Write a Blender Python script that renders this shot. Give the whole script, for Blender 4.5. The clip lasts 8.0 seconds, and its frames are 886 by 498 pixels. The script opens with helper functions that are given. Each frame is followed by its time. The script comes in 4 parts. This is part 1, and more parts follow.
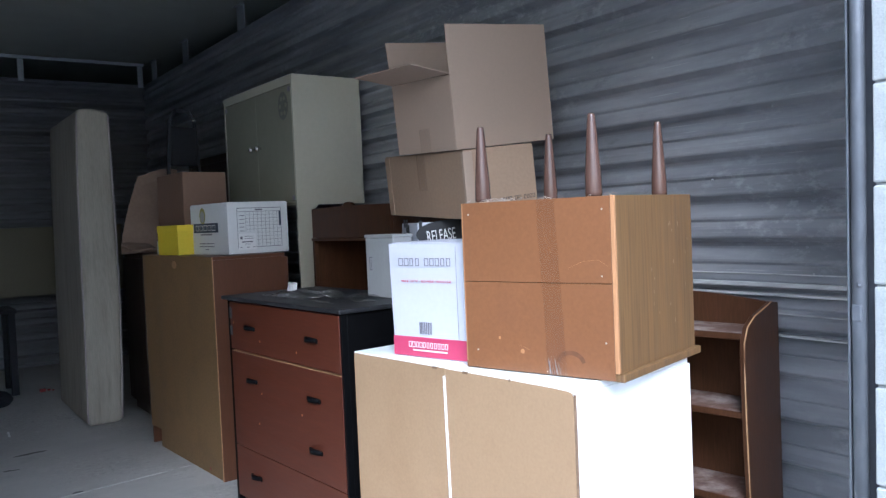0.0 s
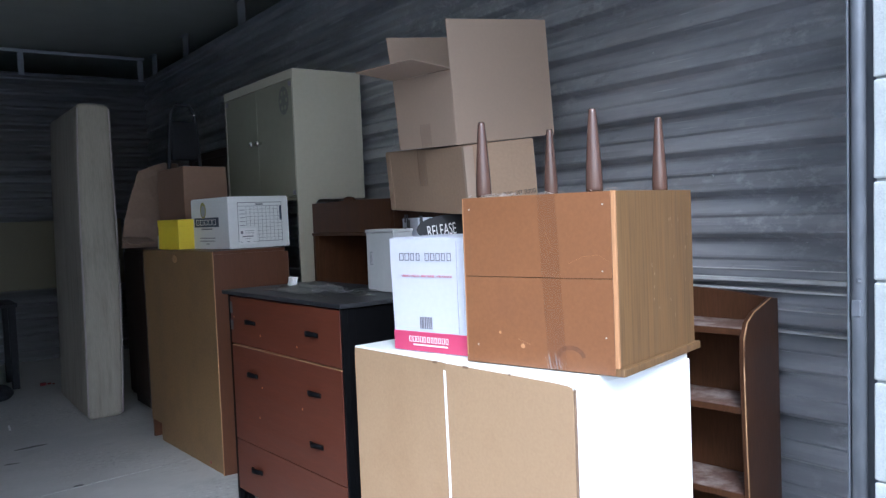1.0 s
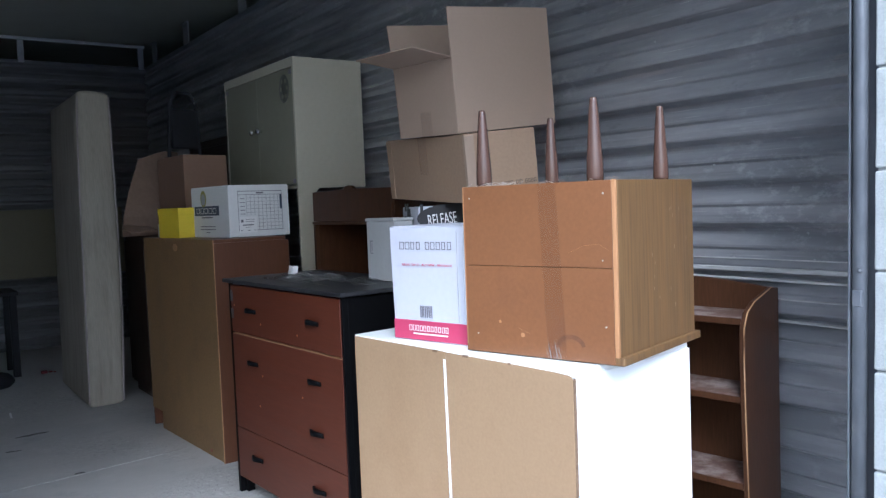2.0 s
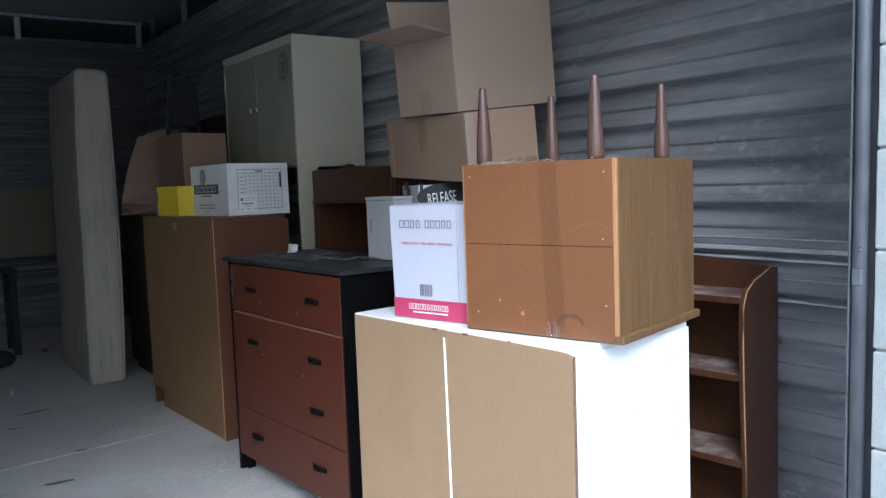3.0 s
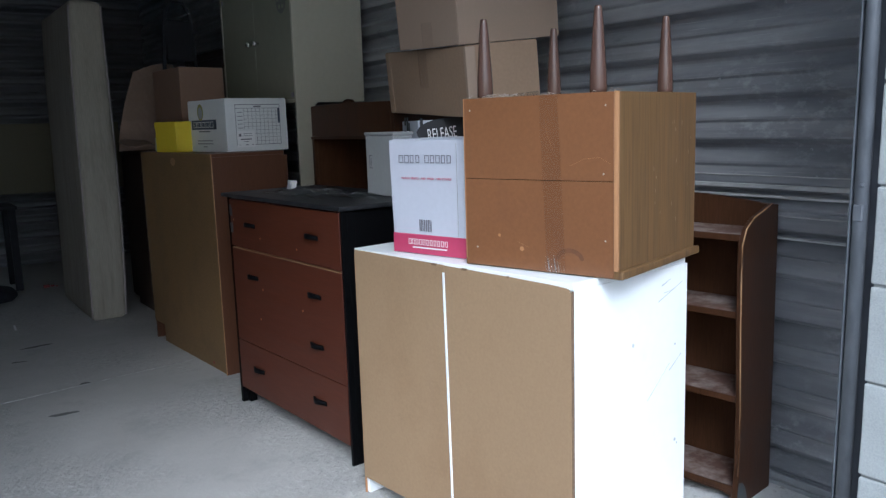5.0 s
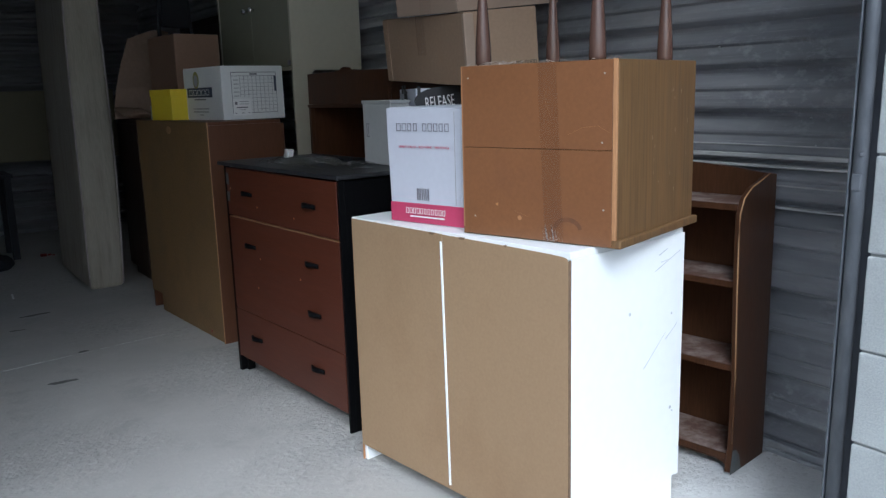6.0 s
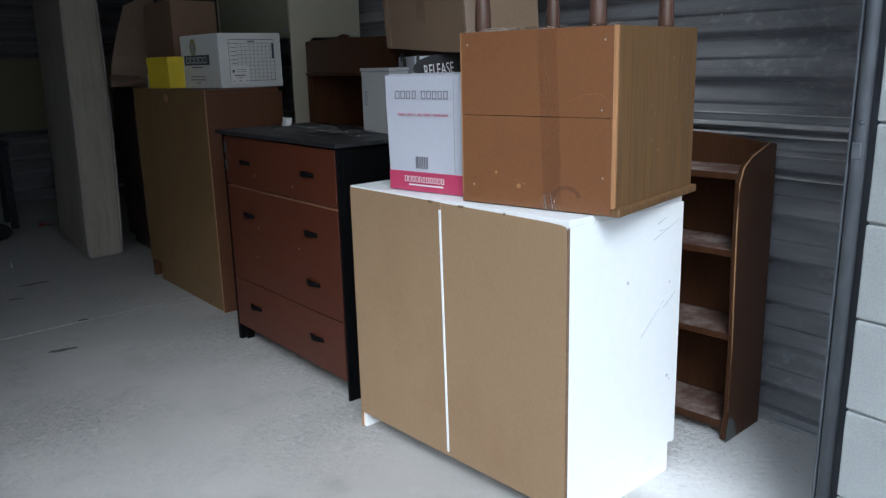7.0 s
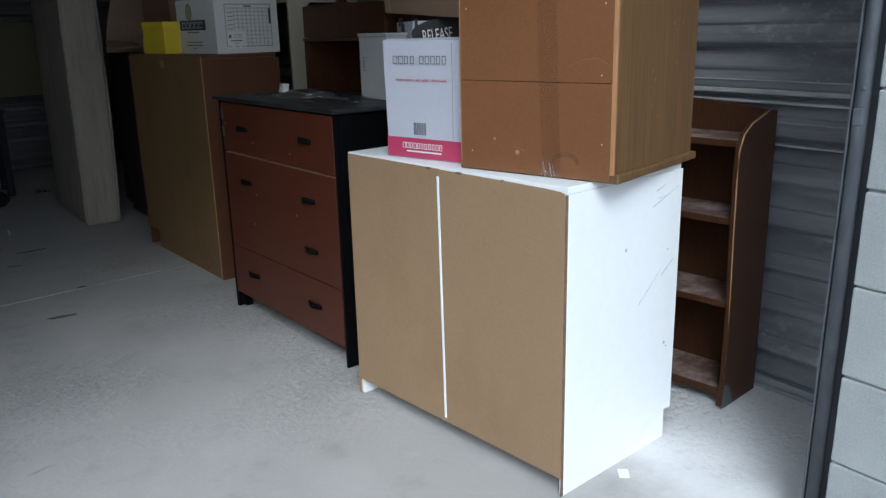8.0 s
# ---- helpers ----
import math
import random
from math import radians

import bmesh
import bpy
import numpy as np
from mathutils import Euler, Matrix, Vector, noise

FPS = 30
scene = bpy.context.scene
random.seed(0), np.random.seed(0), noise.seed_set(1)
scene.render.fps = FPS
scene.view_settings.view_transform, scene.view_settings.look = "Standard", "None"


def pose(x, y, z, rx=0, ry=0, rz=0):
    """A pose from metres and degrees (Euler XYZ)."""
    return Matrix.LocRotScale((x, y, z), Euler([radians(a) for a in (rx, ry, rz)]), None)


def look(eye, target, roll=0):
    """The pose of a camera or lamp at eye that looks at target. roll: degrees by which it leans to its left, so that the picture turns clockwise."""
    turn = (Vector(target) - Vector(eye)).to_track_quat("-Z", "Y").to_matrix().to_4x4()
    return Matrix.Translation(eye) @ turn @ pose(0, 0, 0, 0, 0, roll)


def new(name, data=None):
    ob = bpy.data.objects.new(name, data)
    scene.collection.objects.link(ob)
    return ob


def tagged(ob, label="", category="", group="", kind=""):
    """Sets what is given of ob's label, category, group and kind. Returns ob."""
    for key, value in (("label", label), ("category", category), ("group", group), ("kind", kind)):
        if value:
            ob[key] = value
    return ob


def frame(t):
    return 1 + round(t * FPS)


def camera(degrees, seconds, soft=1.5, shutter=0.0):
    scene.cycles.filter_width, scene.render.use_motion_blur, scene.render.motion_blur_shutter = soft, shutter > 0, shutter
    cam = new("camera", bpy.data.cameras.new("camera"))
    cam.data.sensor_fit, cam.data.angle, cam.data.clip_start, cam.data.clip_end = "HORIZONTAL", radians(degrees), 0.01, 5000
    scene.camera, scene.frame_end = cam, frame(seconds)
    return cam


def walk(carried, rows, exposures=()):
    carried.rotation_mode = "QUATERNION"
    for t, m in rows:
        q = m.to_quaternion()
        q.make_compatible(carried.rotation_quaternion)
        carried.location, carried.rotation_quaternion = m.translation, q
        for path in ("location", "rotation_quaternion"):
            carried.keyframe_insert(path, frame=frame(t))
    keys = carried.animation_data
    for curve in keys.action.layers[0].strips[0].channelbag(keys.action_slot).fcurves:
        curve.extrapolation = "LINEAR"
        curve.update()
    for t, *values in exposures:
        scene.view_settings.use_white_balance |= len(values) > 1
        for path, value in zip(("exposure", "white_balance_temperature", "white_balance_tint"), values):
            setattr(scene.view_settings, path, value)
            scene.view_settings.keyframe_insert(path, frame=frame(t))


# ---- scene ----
cam = camera(57.94, 8.0, soft=1.35)
# seconds, eye, yaw, pitch, roll: the camera tilts down and sinks a hand's width as it does
TURNS = [
    (0, (-0.0036, -0.0047, 1.1926), -35.382, -2.195, -2.477),
    (0.5, (-0.0064, -0.0058, 1.1916), -35.392, -2.347, -2.435),
    (1, (-0.0077, -0.0067, 1.1918), -35.374, -2.536, -2.323),
    (1.5, (-0.0051, -0.0059, 1.1912), -35.320, -2.824, -2.258),
    (3, (-0.0043, -0.0029, 1.1873), -35.261, -4.758, -2.088),
    (3.5, (-0.0027, -0.0012, 1.1850), -35.208, -5.728, -2.067),
    (4, (-0.0028, -0.0010, 1.1819), -35.165, -6.877, -1.969),
    (4.5, (-0.0020, -0.0003, 1.1762), -35.111, -7.957, -1.864),
    (6, (-0.0013, 0.0015, 1.1700), -35.253, -11.187, -1.666),
    (6.5, (-0.0009, 0.0029, 1.1665), -35.275, -12.231, -1.575),
    (7, (-0.0021, 0.0008, 1.1623), -35.292, -13.247, -1.505),
    (7.5, (-0.0015, 0.0009, 1.1587), -35.355, -14.288, -1.418),
    (8, (0.0014, 0.0027, 1.1545), -35.331, -15.442, -1.364),
]
walk(cam, [(t, pose(*eye, 90 + pitch, 0, yaw) @ pose(0, 0, 0, 0, 0, roll)) for t, eye, yaw, pitch, roll in TURNS],
     exposures=[(0, 1.77, 4900, 8), (1.5, 1.69, 4900, 8), (3, 1.38, 4950, 6), (4.5, 1.02, 5010, 5), (6.5, 0.67, 5130, 4), (8, 0.50, 5160, 3)])

# ---- daylight: overcast sky in front of the open unit ----
world = bpy.data.worlds.new("sky")
scene.world = world
world.use_nodes = True
wn = world.node_tree.nodes
sky = wn.new("ShaderNodeTexSky")
sky.sky_type, sky.sun_disc = "NISHITA", False
sky.sun_elevation, sky.sun_rotation = radians(41), radians(215)
sky.air_density, sky.dust_density, sky.ozone_density = 1.0, 4.0, 0.6
wn["Background"].inputs["Strength"].default_value = 0.11
world.node_tree.links.new(sky.outputs[0], wn["Background"].inputs["Color"])
sun_data = bpy.data.lights.new("sun", "SUN")
sun_data.energy, sun_data.angle, sun_data.color = 1.5, radians(28), (1.0, 0.97, 0.93)
sun = new("sun", sun_data)
sun.matrix_world = look((-2.64, -4.03, 4.92), (0.6, 0.6, 0.0))


# ---- mesh helpers ----
def box_into(bm, x0, y0, z0, x1, y1, z1, bevel=0.002):
    made = bmesh.ops.create_cube(bm, size=1.0)["verts"]
    for v in made:
        v.co = Vector(((x0 + x1) / 2 + v.co.x * (x1 - x0), (y0 + y1) / 2 + v.co.y * (y1 - y0), (z0 + z1) / 2 + v.co.z * (z1 - z0)))
    if bevel:
        edges = list({e for v in made for e in v.link_edges})
        bmesh.ops.bevel(bm, geom=edges, offset=bevel, segments=2, affect="EDGES", profile=0.5)
    return bm


def slab(x0, y0, z0, x1, y1, z1, bevel=0.002):
    return box_into(bmesh.new(), x0, y0, z0, x1, y1, z1, bevel)


def lathe(rings, centre=(0, 0, 0), n=20, axis=None):
    """A turned solid from (radius, height) rings."""
    bm = bmesh.new()
    m = Matrix.Translation(centre) @ (axis or Matrix.Identity(4))
    loops = [[bm.verts.new(m @ Vector((r * math.cos(2 * math.pi * i / n), r * math.sin(2 * math.pi * i / n), h))) for i in range(n)] for r, h in rings]
    for a, b in zip(loops, loops[1:]):
        for i in range(n):
            f = bm.faces.new((a[i], a[(i + 1) % n], b[(i + 1) % n], b[i]))
            f.smooth = True
    bm.faces.new(list(reversed(loops[0])))
    bm.faces.new(loops[-1])
    return bm


def plate(outline, thick, place=None, bevel=0.0015):
    """A flat board from an outline in its own x, y plane, extruded by thick along its z."""
    bm = bmesh.new()
    face = bm.faces.new([bm.verts.new((x, y, 0)) for x, y in outline])
    out = bmesh.ops.extrude_face_region(bm, geom=[face])
    bmesh.ops.translate(bm, verts=[g for g in out["geom"] if isinstance(g, bmesh.types.BMVert)], vec=(0, 0, thick))
    bmesh.ops.recalc_face_normals(bm, faces=bm.faces)
    if bevel:
        bmesh.ops.bevel(bm, geom=list(bm.edges), offset=bevel, segments=1, affect="EDGES")
    if place is not None:
        bm.transform(place)
    return bm


def tube(points, radius, n=8):
    """A round bar along points."""
    bm = bmesh.new()
    pts = [Vector(p) for p in points]
    loops = []
    for i, p in enumerate(pts):
        way = (pts[min(i + 1, len(pts) - 1)] - pts[max(i - 1, 0)]).normalized()
        q = way.to_track_quat("Z", "Y")
        loops.append([bm.verts.new(p + q @ Vector((radius * math.cos(2 * math.pi * k / n), radius * math.sin(2 * math.pi * k / n), 0))) for k in range(n)])
    for a, b in zip(loops, loops[1:]):
        for k in range(n):
            bm.faces.new((a[k], a[(k + 1) % n], b[(k + 1) % n], b[k])).smooth = True
    bm.faces.new(list(reversed(loops[0])))
    bm.faces.new(loops[-1])
    return bm


def mesh_of(name, bm, material):
    me = bpy.data.meshes.new(name)
    bm.to_mesh(me)
    bm.free()
    me.materials.append(material)
    return me


def part(name, bm, material, parent, label=""):
    ob = new(name, mesh_of(name, bm, material))
    ob.parent = parent
    return tagged(ob, label)


def thing(name, m, label, category, group="", kind=""):
    ob = new(name)
    ob.empty_display_size = 0.05
    ob.matrix_world = m
    return tagged(ob, label, category, group, kind)


def structure(name, bm, material, label="", category=""):
    return tagged(new(name, mesh_of(name, bm, material)), label, category, kind="structure")


def warp(bm, size, amount, seed=0.0):
    for v in bm.verts:
        v.co += noise.noise_vector(v.co / size + Vector((seed, seed * 2.3, seed * 0.7))) * amount
    return bm


def finer(bm, cuts):
    bmesh.ops.subdivide_edges(bm, edges=list(bm.edges), cuts=cuts, use_grid_fill=True)
    return bm


def letters(name, text, height, material, parent, m, width=None, depth=0.0004):
    """Raised print in the built-in font on the local plane given by m."""
    cu = bpy.data.curves.new(name, "FONT")
    cu.body, cu.size, cu.extrude, cu.align_x, cu.align_y = text, height, depth, "CENTER", "CENTER"
    cu.resolution_u = 3
    holder = bpy.data.objects.new(name, cu)
    scene.collection.objects.link(holder)
    me = bpy.data.meshes.new_from_object(holder.evaluated_get(bpy.context.evaluated_depsgraph_get()))
    bpy.data.objects.remove(holder)
    if width:
        xs = [v.co.x for v in me.vertices]
        k = width / (max(xs) - min(xs))
        for v in me.vertices:
            v.co.x *= k
    me.transform(m)
    me.materials.clear()
    me.materials.append(material)
    ob = new(name, me)
    ob.parent = parent
    return ob


def bars(name, rects, material, parent, m, label="", depth=0.0005):
    """Plain printed bars: rects x0, y0, x1, y1 on the local plane given by m."""
    bm = bmesh.new()
    for x0, y0, x1, y1 in rects:
        box_into(bm, x0, y0, 0, x1, y1, depth, 0)
    bm.transform(m)
    return tagged(part(name, bm, material, parent, label), kind="stuff")


# ---- materials ----
def material(name, colour, rough=0.6, metal=0.0, vary=0.15, big=1.5, fine=60.0, stretch=(1, 1, 1), bump=0.1, bump_size=0.002,
             second=None, amount=0.5, second_range=(0.5, 0.75), rough_vary=0.1, per_object=0.0, coat=0.0, spec=0.5):
    """Principled surface: broad blotches and fine grain in the colour, a second colour for stains or wear, grain relief."""
    m = bpy.data.materials.new(name)
    m.use_nodes = True
    nt = m.node_tree
    nd, ln = nt.nodes, nt.links
    bsdf = nd["Principled BSDF"]
    co = nd.new("ShaderNodeTexCoord")
    mp = nd.new("ShaderNodeMapping")
    mp.inputs["Scale"].default_value = stretch
    ln.new(co.outputs["Object"], mp.inputs["Vector"])
    n1 = nd.new("ShaderNodeTexNoise")
    n1.inputs["Scale"].default_value, n1.inputs["Detail"].default_value = big, 6.0
    n2 = nd.new("ShaderNodeTexNoise")
    n2.inputs["Scale"].default_value, n2.inputs["Detail"].default_value = fine, 4.0
    for n in (n1, n2):
        ln.new(mp.outputs[0], n.inputs["Vector"])
    mix = nd.new("ShaderNodeMath")
    mix.operation = "ADD"
    ln.new(n1.outputs[0], mix.inputs[0])
    ln.new(n2.outputs[0], mix.inputs[1])
    rng = nd.new("ShaderNodeMapRange")
    rng.inputs["From Min"].default_value, rng.inputs["From Max"].default_value = 0.6, 1.4
    rng.inputs["To Min"].default_value, rng.inputs["To Max"].default_value = 1 - vary, 1 + vary
    ln.new(mix.outputs[0], rng.inputs["Value"])
    base = nd.new("ShaderNodeMix")
    base.data_type = "RGBA"
    base.inputs["A"].default_value = (*colour, 1)
    base.inputs["B"].default_value = (*(second or colour), 1)
    fac = nd.new("ShaderNodeMapRange")
    n3 = nd.new("ShaderNodeTexNoise")
    n3.inputs["Scale"].default_value, n3.inputs["Detail"].default_value = big * 2.3, 8.0
    n3.inputs["Roughness"].default_value = 0.65
    ln.new(mp.outputs[0], n3.inputs["Vector"])
    fac.inputs["From Min"].default_value, fac.inputs["From Max"].default_value = second_range
    fac.inputs["To Max"].default_value = amount if second else 0.0
    ln.new(n3.outputs[0], fac.inputs["Value"])
    ln.new(fac.outputs[0], base.inputs["Factor"])
    hsv = nd.new("ShaderNodeHueSaturation")
    ln.new(base.outputs["Result"], hsv.inputs["Color"])
    if per_object:
        info = nd.new("ShaderNodeObjectInfo")
        pr = nd.new("ShaderNodeMapRange")
        pr.inputs["To Min"].default_value, pr.inputs["To Max"].default_value = 1 - per_object, 1 + per_object
        ln.new(info.outputs["Random"], pr.inputs["Value"])
        mul = nd.new("ShaderNodeMath")
        mul.operation = "MULTIPLY"
        ln.new(pr.outputs[0], mul.inputs[0])
        ln.new(rng.outputs[0], mul.inputs[1])
        ln.new(mul.outputs[0], hsv.inputs["Value"])
    else:
        ln.new(rng.outputs[0], hsv.inputs["Value"])
    ln.new(hsv.outputs[0], bsdf.inputs["Base Color"])
    rr = nd.new("ShaderNodeMapRange")
    rr.inputs["To Min"].default_value, rr.inputs["To Max"].default_value = max(0.03, rough - rough_vary), min(1, rough + rough_vary)
    ln.new(n1.outputs[0], rr.inputs["Value"])
    ln.new(rr.outputs[0], bsdf.inputs["Roughness"])
    bsdf.inputs["Metallic"].default_value = metal
    bsdf.inputs["Coat Weight"].default_value = coat
    bsdf.inputs["Specular IOR Level"].default_value = spec
    if bump:
        b = nd.new("ShaderNodeBump")
        b.inputs["Strength"].default_value, b.inputs["Distance"].default_value = bump, bump_size
        ln.new(mix.outputs[0], b.inputs["Height"])
        ln.new(b.outputs[0], bsdf.inputs["Normal"])
    return m


def concrete(name):
    """Power-floated slab: soft clouds, dusty patches, scaled rough areas, hairline pits and painted daylight by the
    jamb.
    """
    m = bpy.data.materials.new(name)
    m.use_nodes = True
    nd, ln = m.node_tree.nodes, m.node_tree.links
    bsdf = nd["Principled BSDF"]
    co = nd.new("ShaderNodeTexCoord")

    def cloud(scale, detail, rough=0.55, warp_by=0.0):
        n = nd.new("ShaderNodeTexNoise")
        n.inputs["Scale"].default_value, n.inputs["Detail"].default_value = scale, detail
        n.inputs["Roughness"].default_value, n.inputs["Distortion"].default_value = rough, warp_by
        ln.new(co.outputs["Object"], n.inputs["Vector"])
        return n.outputs[0]

    def span(src, lo, hi, a, b):
        r = nd.new("ShaderNodeMapRange")
        for k, v in (("From Min", lo), ("From Max", hi), ("To Min", a), ("To Max", b)):
            r.inputs[k].default_value = v
        ln.new(src, r.inputs["Value"])
        return r.outputs[0]

    def calc(op, a, b):
        n = nd.new("ShaderNodeMath")
        n.operation = op
        ln.new(a, n.inputs[0])
        ln.new(b, n.inputs[1])
        return n.outputs[0]

    def blend(fac, a, b):
        n = nd.new("ShaderNodeMix")
        n.data_type = "RGBA"
        ln.new(fac, n.inputs["Factor"])
        for k, v in (("A", a), ("B", b)):
            if isinstance(v, tuple):
                n.inputs[k].default_value = (*v, 1)
            else:
                ln.new(v, n.inputs[k])
        return n.outputs["Result"]

    broad, mid, fine, pits = cloud(0.8, 5, 0.6, 0.6), cloud(4.5, 6, 0.62), cloud(75, 5, 0.6), cloud(40, 5, 0.65)
    scaled = span(cloud(1.0, 4, 0.5, 0.3), 0.43, 0.60, 0.0, 1.0)
    col = blend(span(broad, 0.35, 0.65, 0, 1), (0.40, 0.385, 0.36), (0.485, 0.47, 0.44))
    col = blend(span(mid, 0.55, 0.72, 0, 0.55), col, (0.52, 0.505, 0.475))
    col = blend(span(mid, 0.45, 0.30, 0, 0.45), col, (0.26, 0.25, 0.235))
    # strong daylight beside the jamb, painted in as a pale ragged patch
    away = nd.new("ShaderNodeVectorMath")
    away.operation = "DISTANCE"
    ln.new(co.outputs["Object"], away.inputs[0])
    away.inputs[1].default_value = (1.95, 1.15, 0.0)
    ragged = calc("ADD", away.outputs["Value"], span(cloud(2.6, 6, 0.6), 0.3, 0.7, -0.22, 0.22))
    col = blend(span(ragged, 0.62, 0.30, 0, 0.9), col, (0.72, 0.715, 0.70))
    speck = calc("MULTIPLY", span(pits, 0.56, 0.68, 0, 0.7), scaled)
    col = blend(speck, col, (0.60, 0.59, 0.57))
    dark = calc("MULTIPLY", span(pits, 0.44, 0.34, 0, 0.6), scaled)
    col = blend(dark, col, (0.22, 0.215, 0.20))
    col = blend(span(fine, 0.68, 0.76, 0, 0.5), col, (0.17, 0.165, 0.155))
    ln.new(col, bsdf.inputs["Base Color"])
    ln.new(span(mid, 0.3, 0.7, 0.62, 0.9), bsdf.inputs["Roughness"])
    relief = calc("ADD", calc("MULTIPLY", span(pits, 0.35, 0.68, 0, 1), span(scaled, 0, 1, 0.05, 1.0)), span(fine, 0.3, 0.7, 0, 0.10))
    b = nd.new("ShaderNodeBump")
    b.inputs["Strength"].default_value, b.inputs["Distance"].default_value = 0.9, 0.005
    ln.new(relief, b.inputs["Height"])
    ln.new(b.outputs[0], bsdf.inputs["Normal"])
    return m


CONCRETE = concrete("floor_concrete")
JOINT = material("joint_filler", (0.50, 0.49, 0.47), 0.9, vary=0.3, big=7, fine=40, second=(0.38, 0.37, 0.35), amount=1.0, second_range=(0.45, 0.55))
STAIN = material("oil_stain", (0.13, 0.125, 0.115), 0.7, vary=0.3, fine=30, big=8)
ASPHALT = material("yard_concrete", (0.42, 0.42, 0.41), 0.9, vary=0.2, fine=90, bump=0.5)
BLOCK = material("painted_block", (0.34, 0.355, 0.35), 0.88, vary=0.16, big=6, fine=240, bump=0.5, bump_size=0.002,
                 second=(0.25, 0.26, 0.255), amount=0.5, second_range=(0.55, 0.7), per_object=0.05)
MORTAR = material("mortar", (0.25, 0.26, 0.255), 0.9, vary=0.15, fine=80, bump=0.5)
def galvanised(name, colour, pale, dark, rough):
    """Old galvanised sheet: long soft streaks, mottled bloom in patches, grime and thin scratches along the ribs."""
    m = bpy.data.materials.new(name)
    m.use_nodes = True
    nd, ln = m.node_tree.nodes, m.node_tree.links
    bsdf = nd["Principled BSDF"]
    co = nd.new("ShaderNodeTexCoord")

    def cloud(stretch, detail=5, rough_=0.6):
        mp = nd.new("ShaderNodeMapping")
        mp.inputs["Scale"].default_value = stretch
        ln.new(co.outputs["Object"], mp.inputs["Vector"])
        n = nd.new("ShaderNodeTexNoise")
        n.inputs["Scale"].default_value, n.inputs["Detail"].default_value, n.inputs["Roughness"].default_value = 1.0, detail, rough_
        ln.new(mp.outputs[0], n.inputs["Vector"])
        return n.outputs[0]

    def span(src, lo, hi, a, b):
        r = nd.new("ShaderNodeMapRange")
        for k, v in (("From Min", lo), ("From Max", hi), ("To Min", a), ("To Max", b)):
            r.inputs[k].default_value = v
        ln.new(src, r.inputs["Value"])
        return r.outputs[0]

    def blend(fac, a, b):
        n = nd.new("ShaderNodeMix")
        n.data_type = "RGBA"
        ln.new(fac, n.inputs["Factor"])
        for k, v in (("A", a), ("B", b)):
            if isinstance(v, tuple):
                n.inputs[k].default_value = (*v, 1)
            else:
                ln.new(v, n.inputs[k])
        return n.outputs["Result"]

    def times(a, b):
        n = nd.new("ShaderNodeMath")
        n.operation = "MULTIPLY"
        ln.new(a, n.inputs[0])
        ln.new(b, n.inputs[1])
        return n.outputs[0]

    streak, patch, mottle = cloud((1.2, 1.2, 9.0)), cloud((0.9, 0.9, 2.2)), cloud((16, 16, 26), 6, 0.7)
    scratch, grime = cloud((2.5, 2.5, 170), 3), cloud((4, 4, 7), 6, 0.7)
    col = blend(span(streak, 0.38, 0.62, 0, 1), dark, colour)
    bloom = times(span(mottle, 0.50, 0.64, 0, 0.6), span(patch, 0.48, 0.62, 0, 1))
    col = blend(bloom, col, pale)
    col = blend(times(span(scratch, 0.66, 0.72, 0, 0.7), span(patch, 0.60, 0.45, 0.1, 1)), col, pale)
    col = blend(span(grime, 0.60, 0.74, 0, 0.55), col, (0.10, 0.10, 0.105))
    ln.new(col, bsdf.inputs["Base Color"])
    ln.new(span(mottle, 0.3, 0.7, rough - 0.08, rough + 0.14), bsdf.inputs["Roughness"])
    bsdf.inputs["Metallic"].default_value = 0.45
    b = nd.new("ShaderNodeBump")
    b.inputs["Strength"].default_value, b.inputs["Distance"].default_value = 0.15, 0.003
    ln.new(streak, b.inputs["Height"])
    ln.new(b.outputs[0], bsdf.inputs["Normal"])
    return m


STEEL_WALL = galvanised("galvanised_sheet", (0.38, 0.385, 0.40), (0.62, 0.625, 0.64), (0.25, 0.255, 0.27), 0.36)
LAP = material("worn_lap", (0.55, 0.55, 0.54), 0.5, metal=0.2, vary=0.35, big=6, fine=40, stretch=(1, 0.3, 1))
CHIP = material("chipped_edge", (0.15, 0.095, 0.055), 0.8, vary=0.35, big=25, fine=90)
GLOOM_WOOD = material("black_brown_wood", (0.028, 0.017, 0.012), 0.5, vary=0.25, big=6, fine=50, stretch=(3, 3, 0.3))
# cardboard darkened: the shadow on the leaning sheet is put into its colour
CARD_SHADED = material("shaded_cardboard", (0.17, 0.115, 0.08), 0.8, vary=0.15, big=4, fine=50, bump=0.15)
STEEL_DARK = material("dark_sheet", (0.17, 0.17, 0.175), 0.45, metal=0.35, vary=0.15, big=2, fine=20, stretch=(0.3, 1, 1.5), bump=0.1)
CEIL = material("ceiling_sheet", (0.56, 0.57, 0.50), 0.45, metal=0.0, vary=0.08, big=0.8, fine=5, bump=0.03)
GALV = material("galvanised_trim", (0.42, 0.43, 0.44), 0.45, metal=0.5, vary=0.15, fine=40, big=4)
TRACK = material("track_steel", (0.085, 0.091, 0.103), 0.55, metal=0.1, spec=0.3, vary=0.25, fine=30, big=9, stretch=(1, 1, 0.4), second=(0.15, 0.155, 0.17), amount=0.6)
WHITE = material("white_melamine", (0.83, 0.845, 0.85), 0.38, vary=0.03, big=2, fine=30, bump=0.03,
                 second=(0.62, 0.63, 0.62), amount=0.35, second_range=(0.62, 0.8))
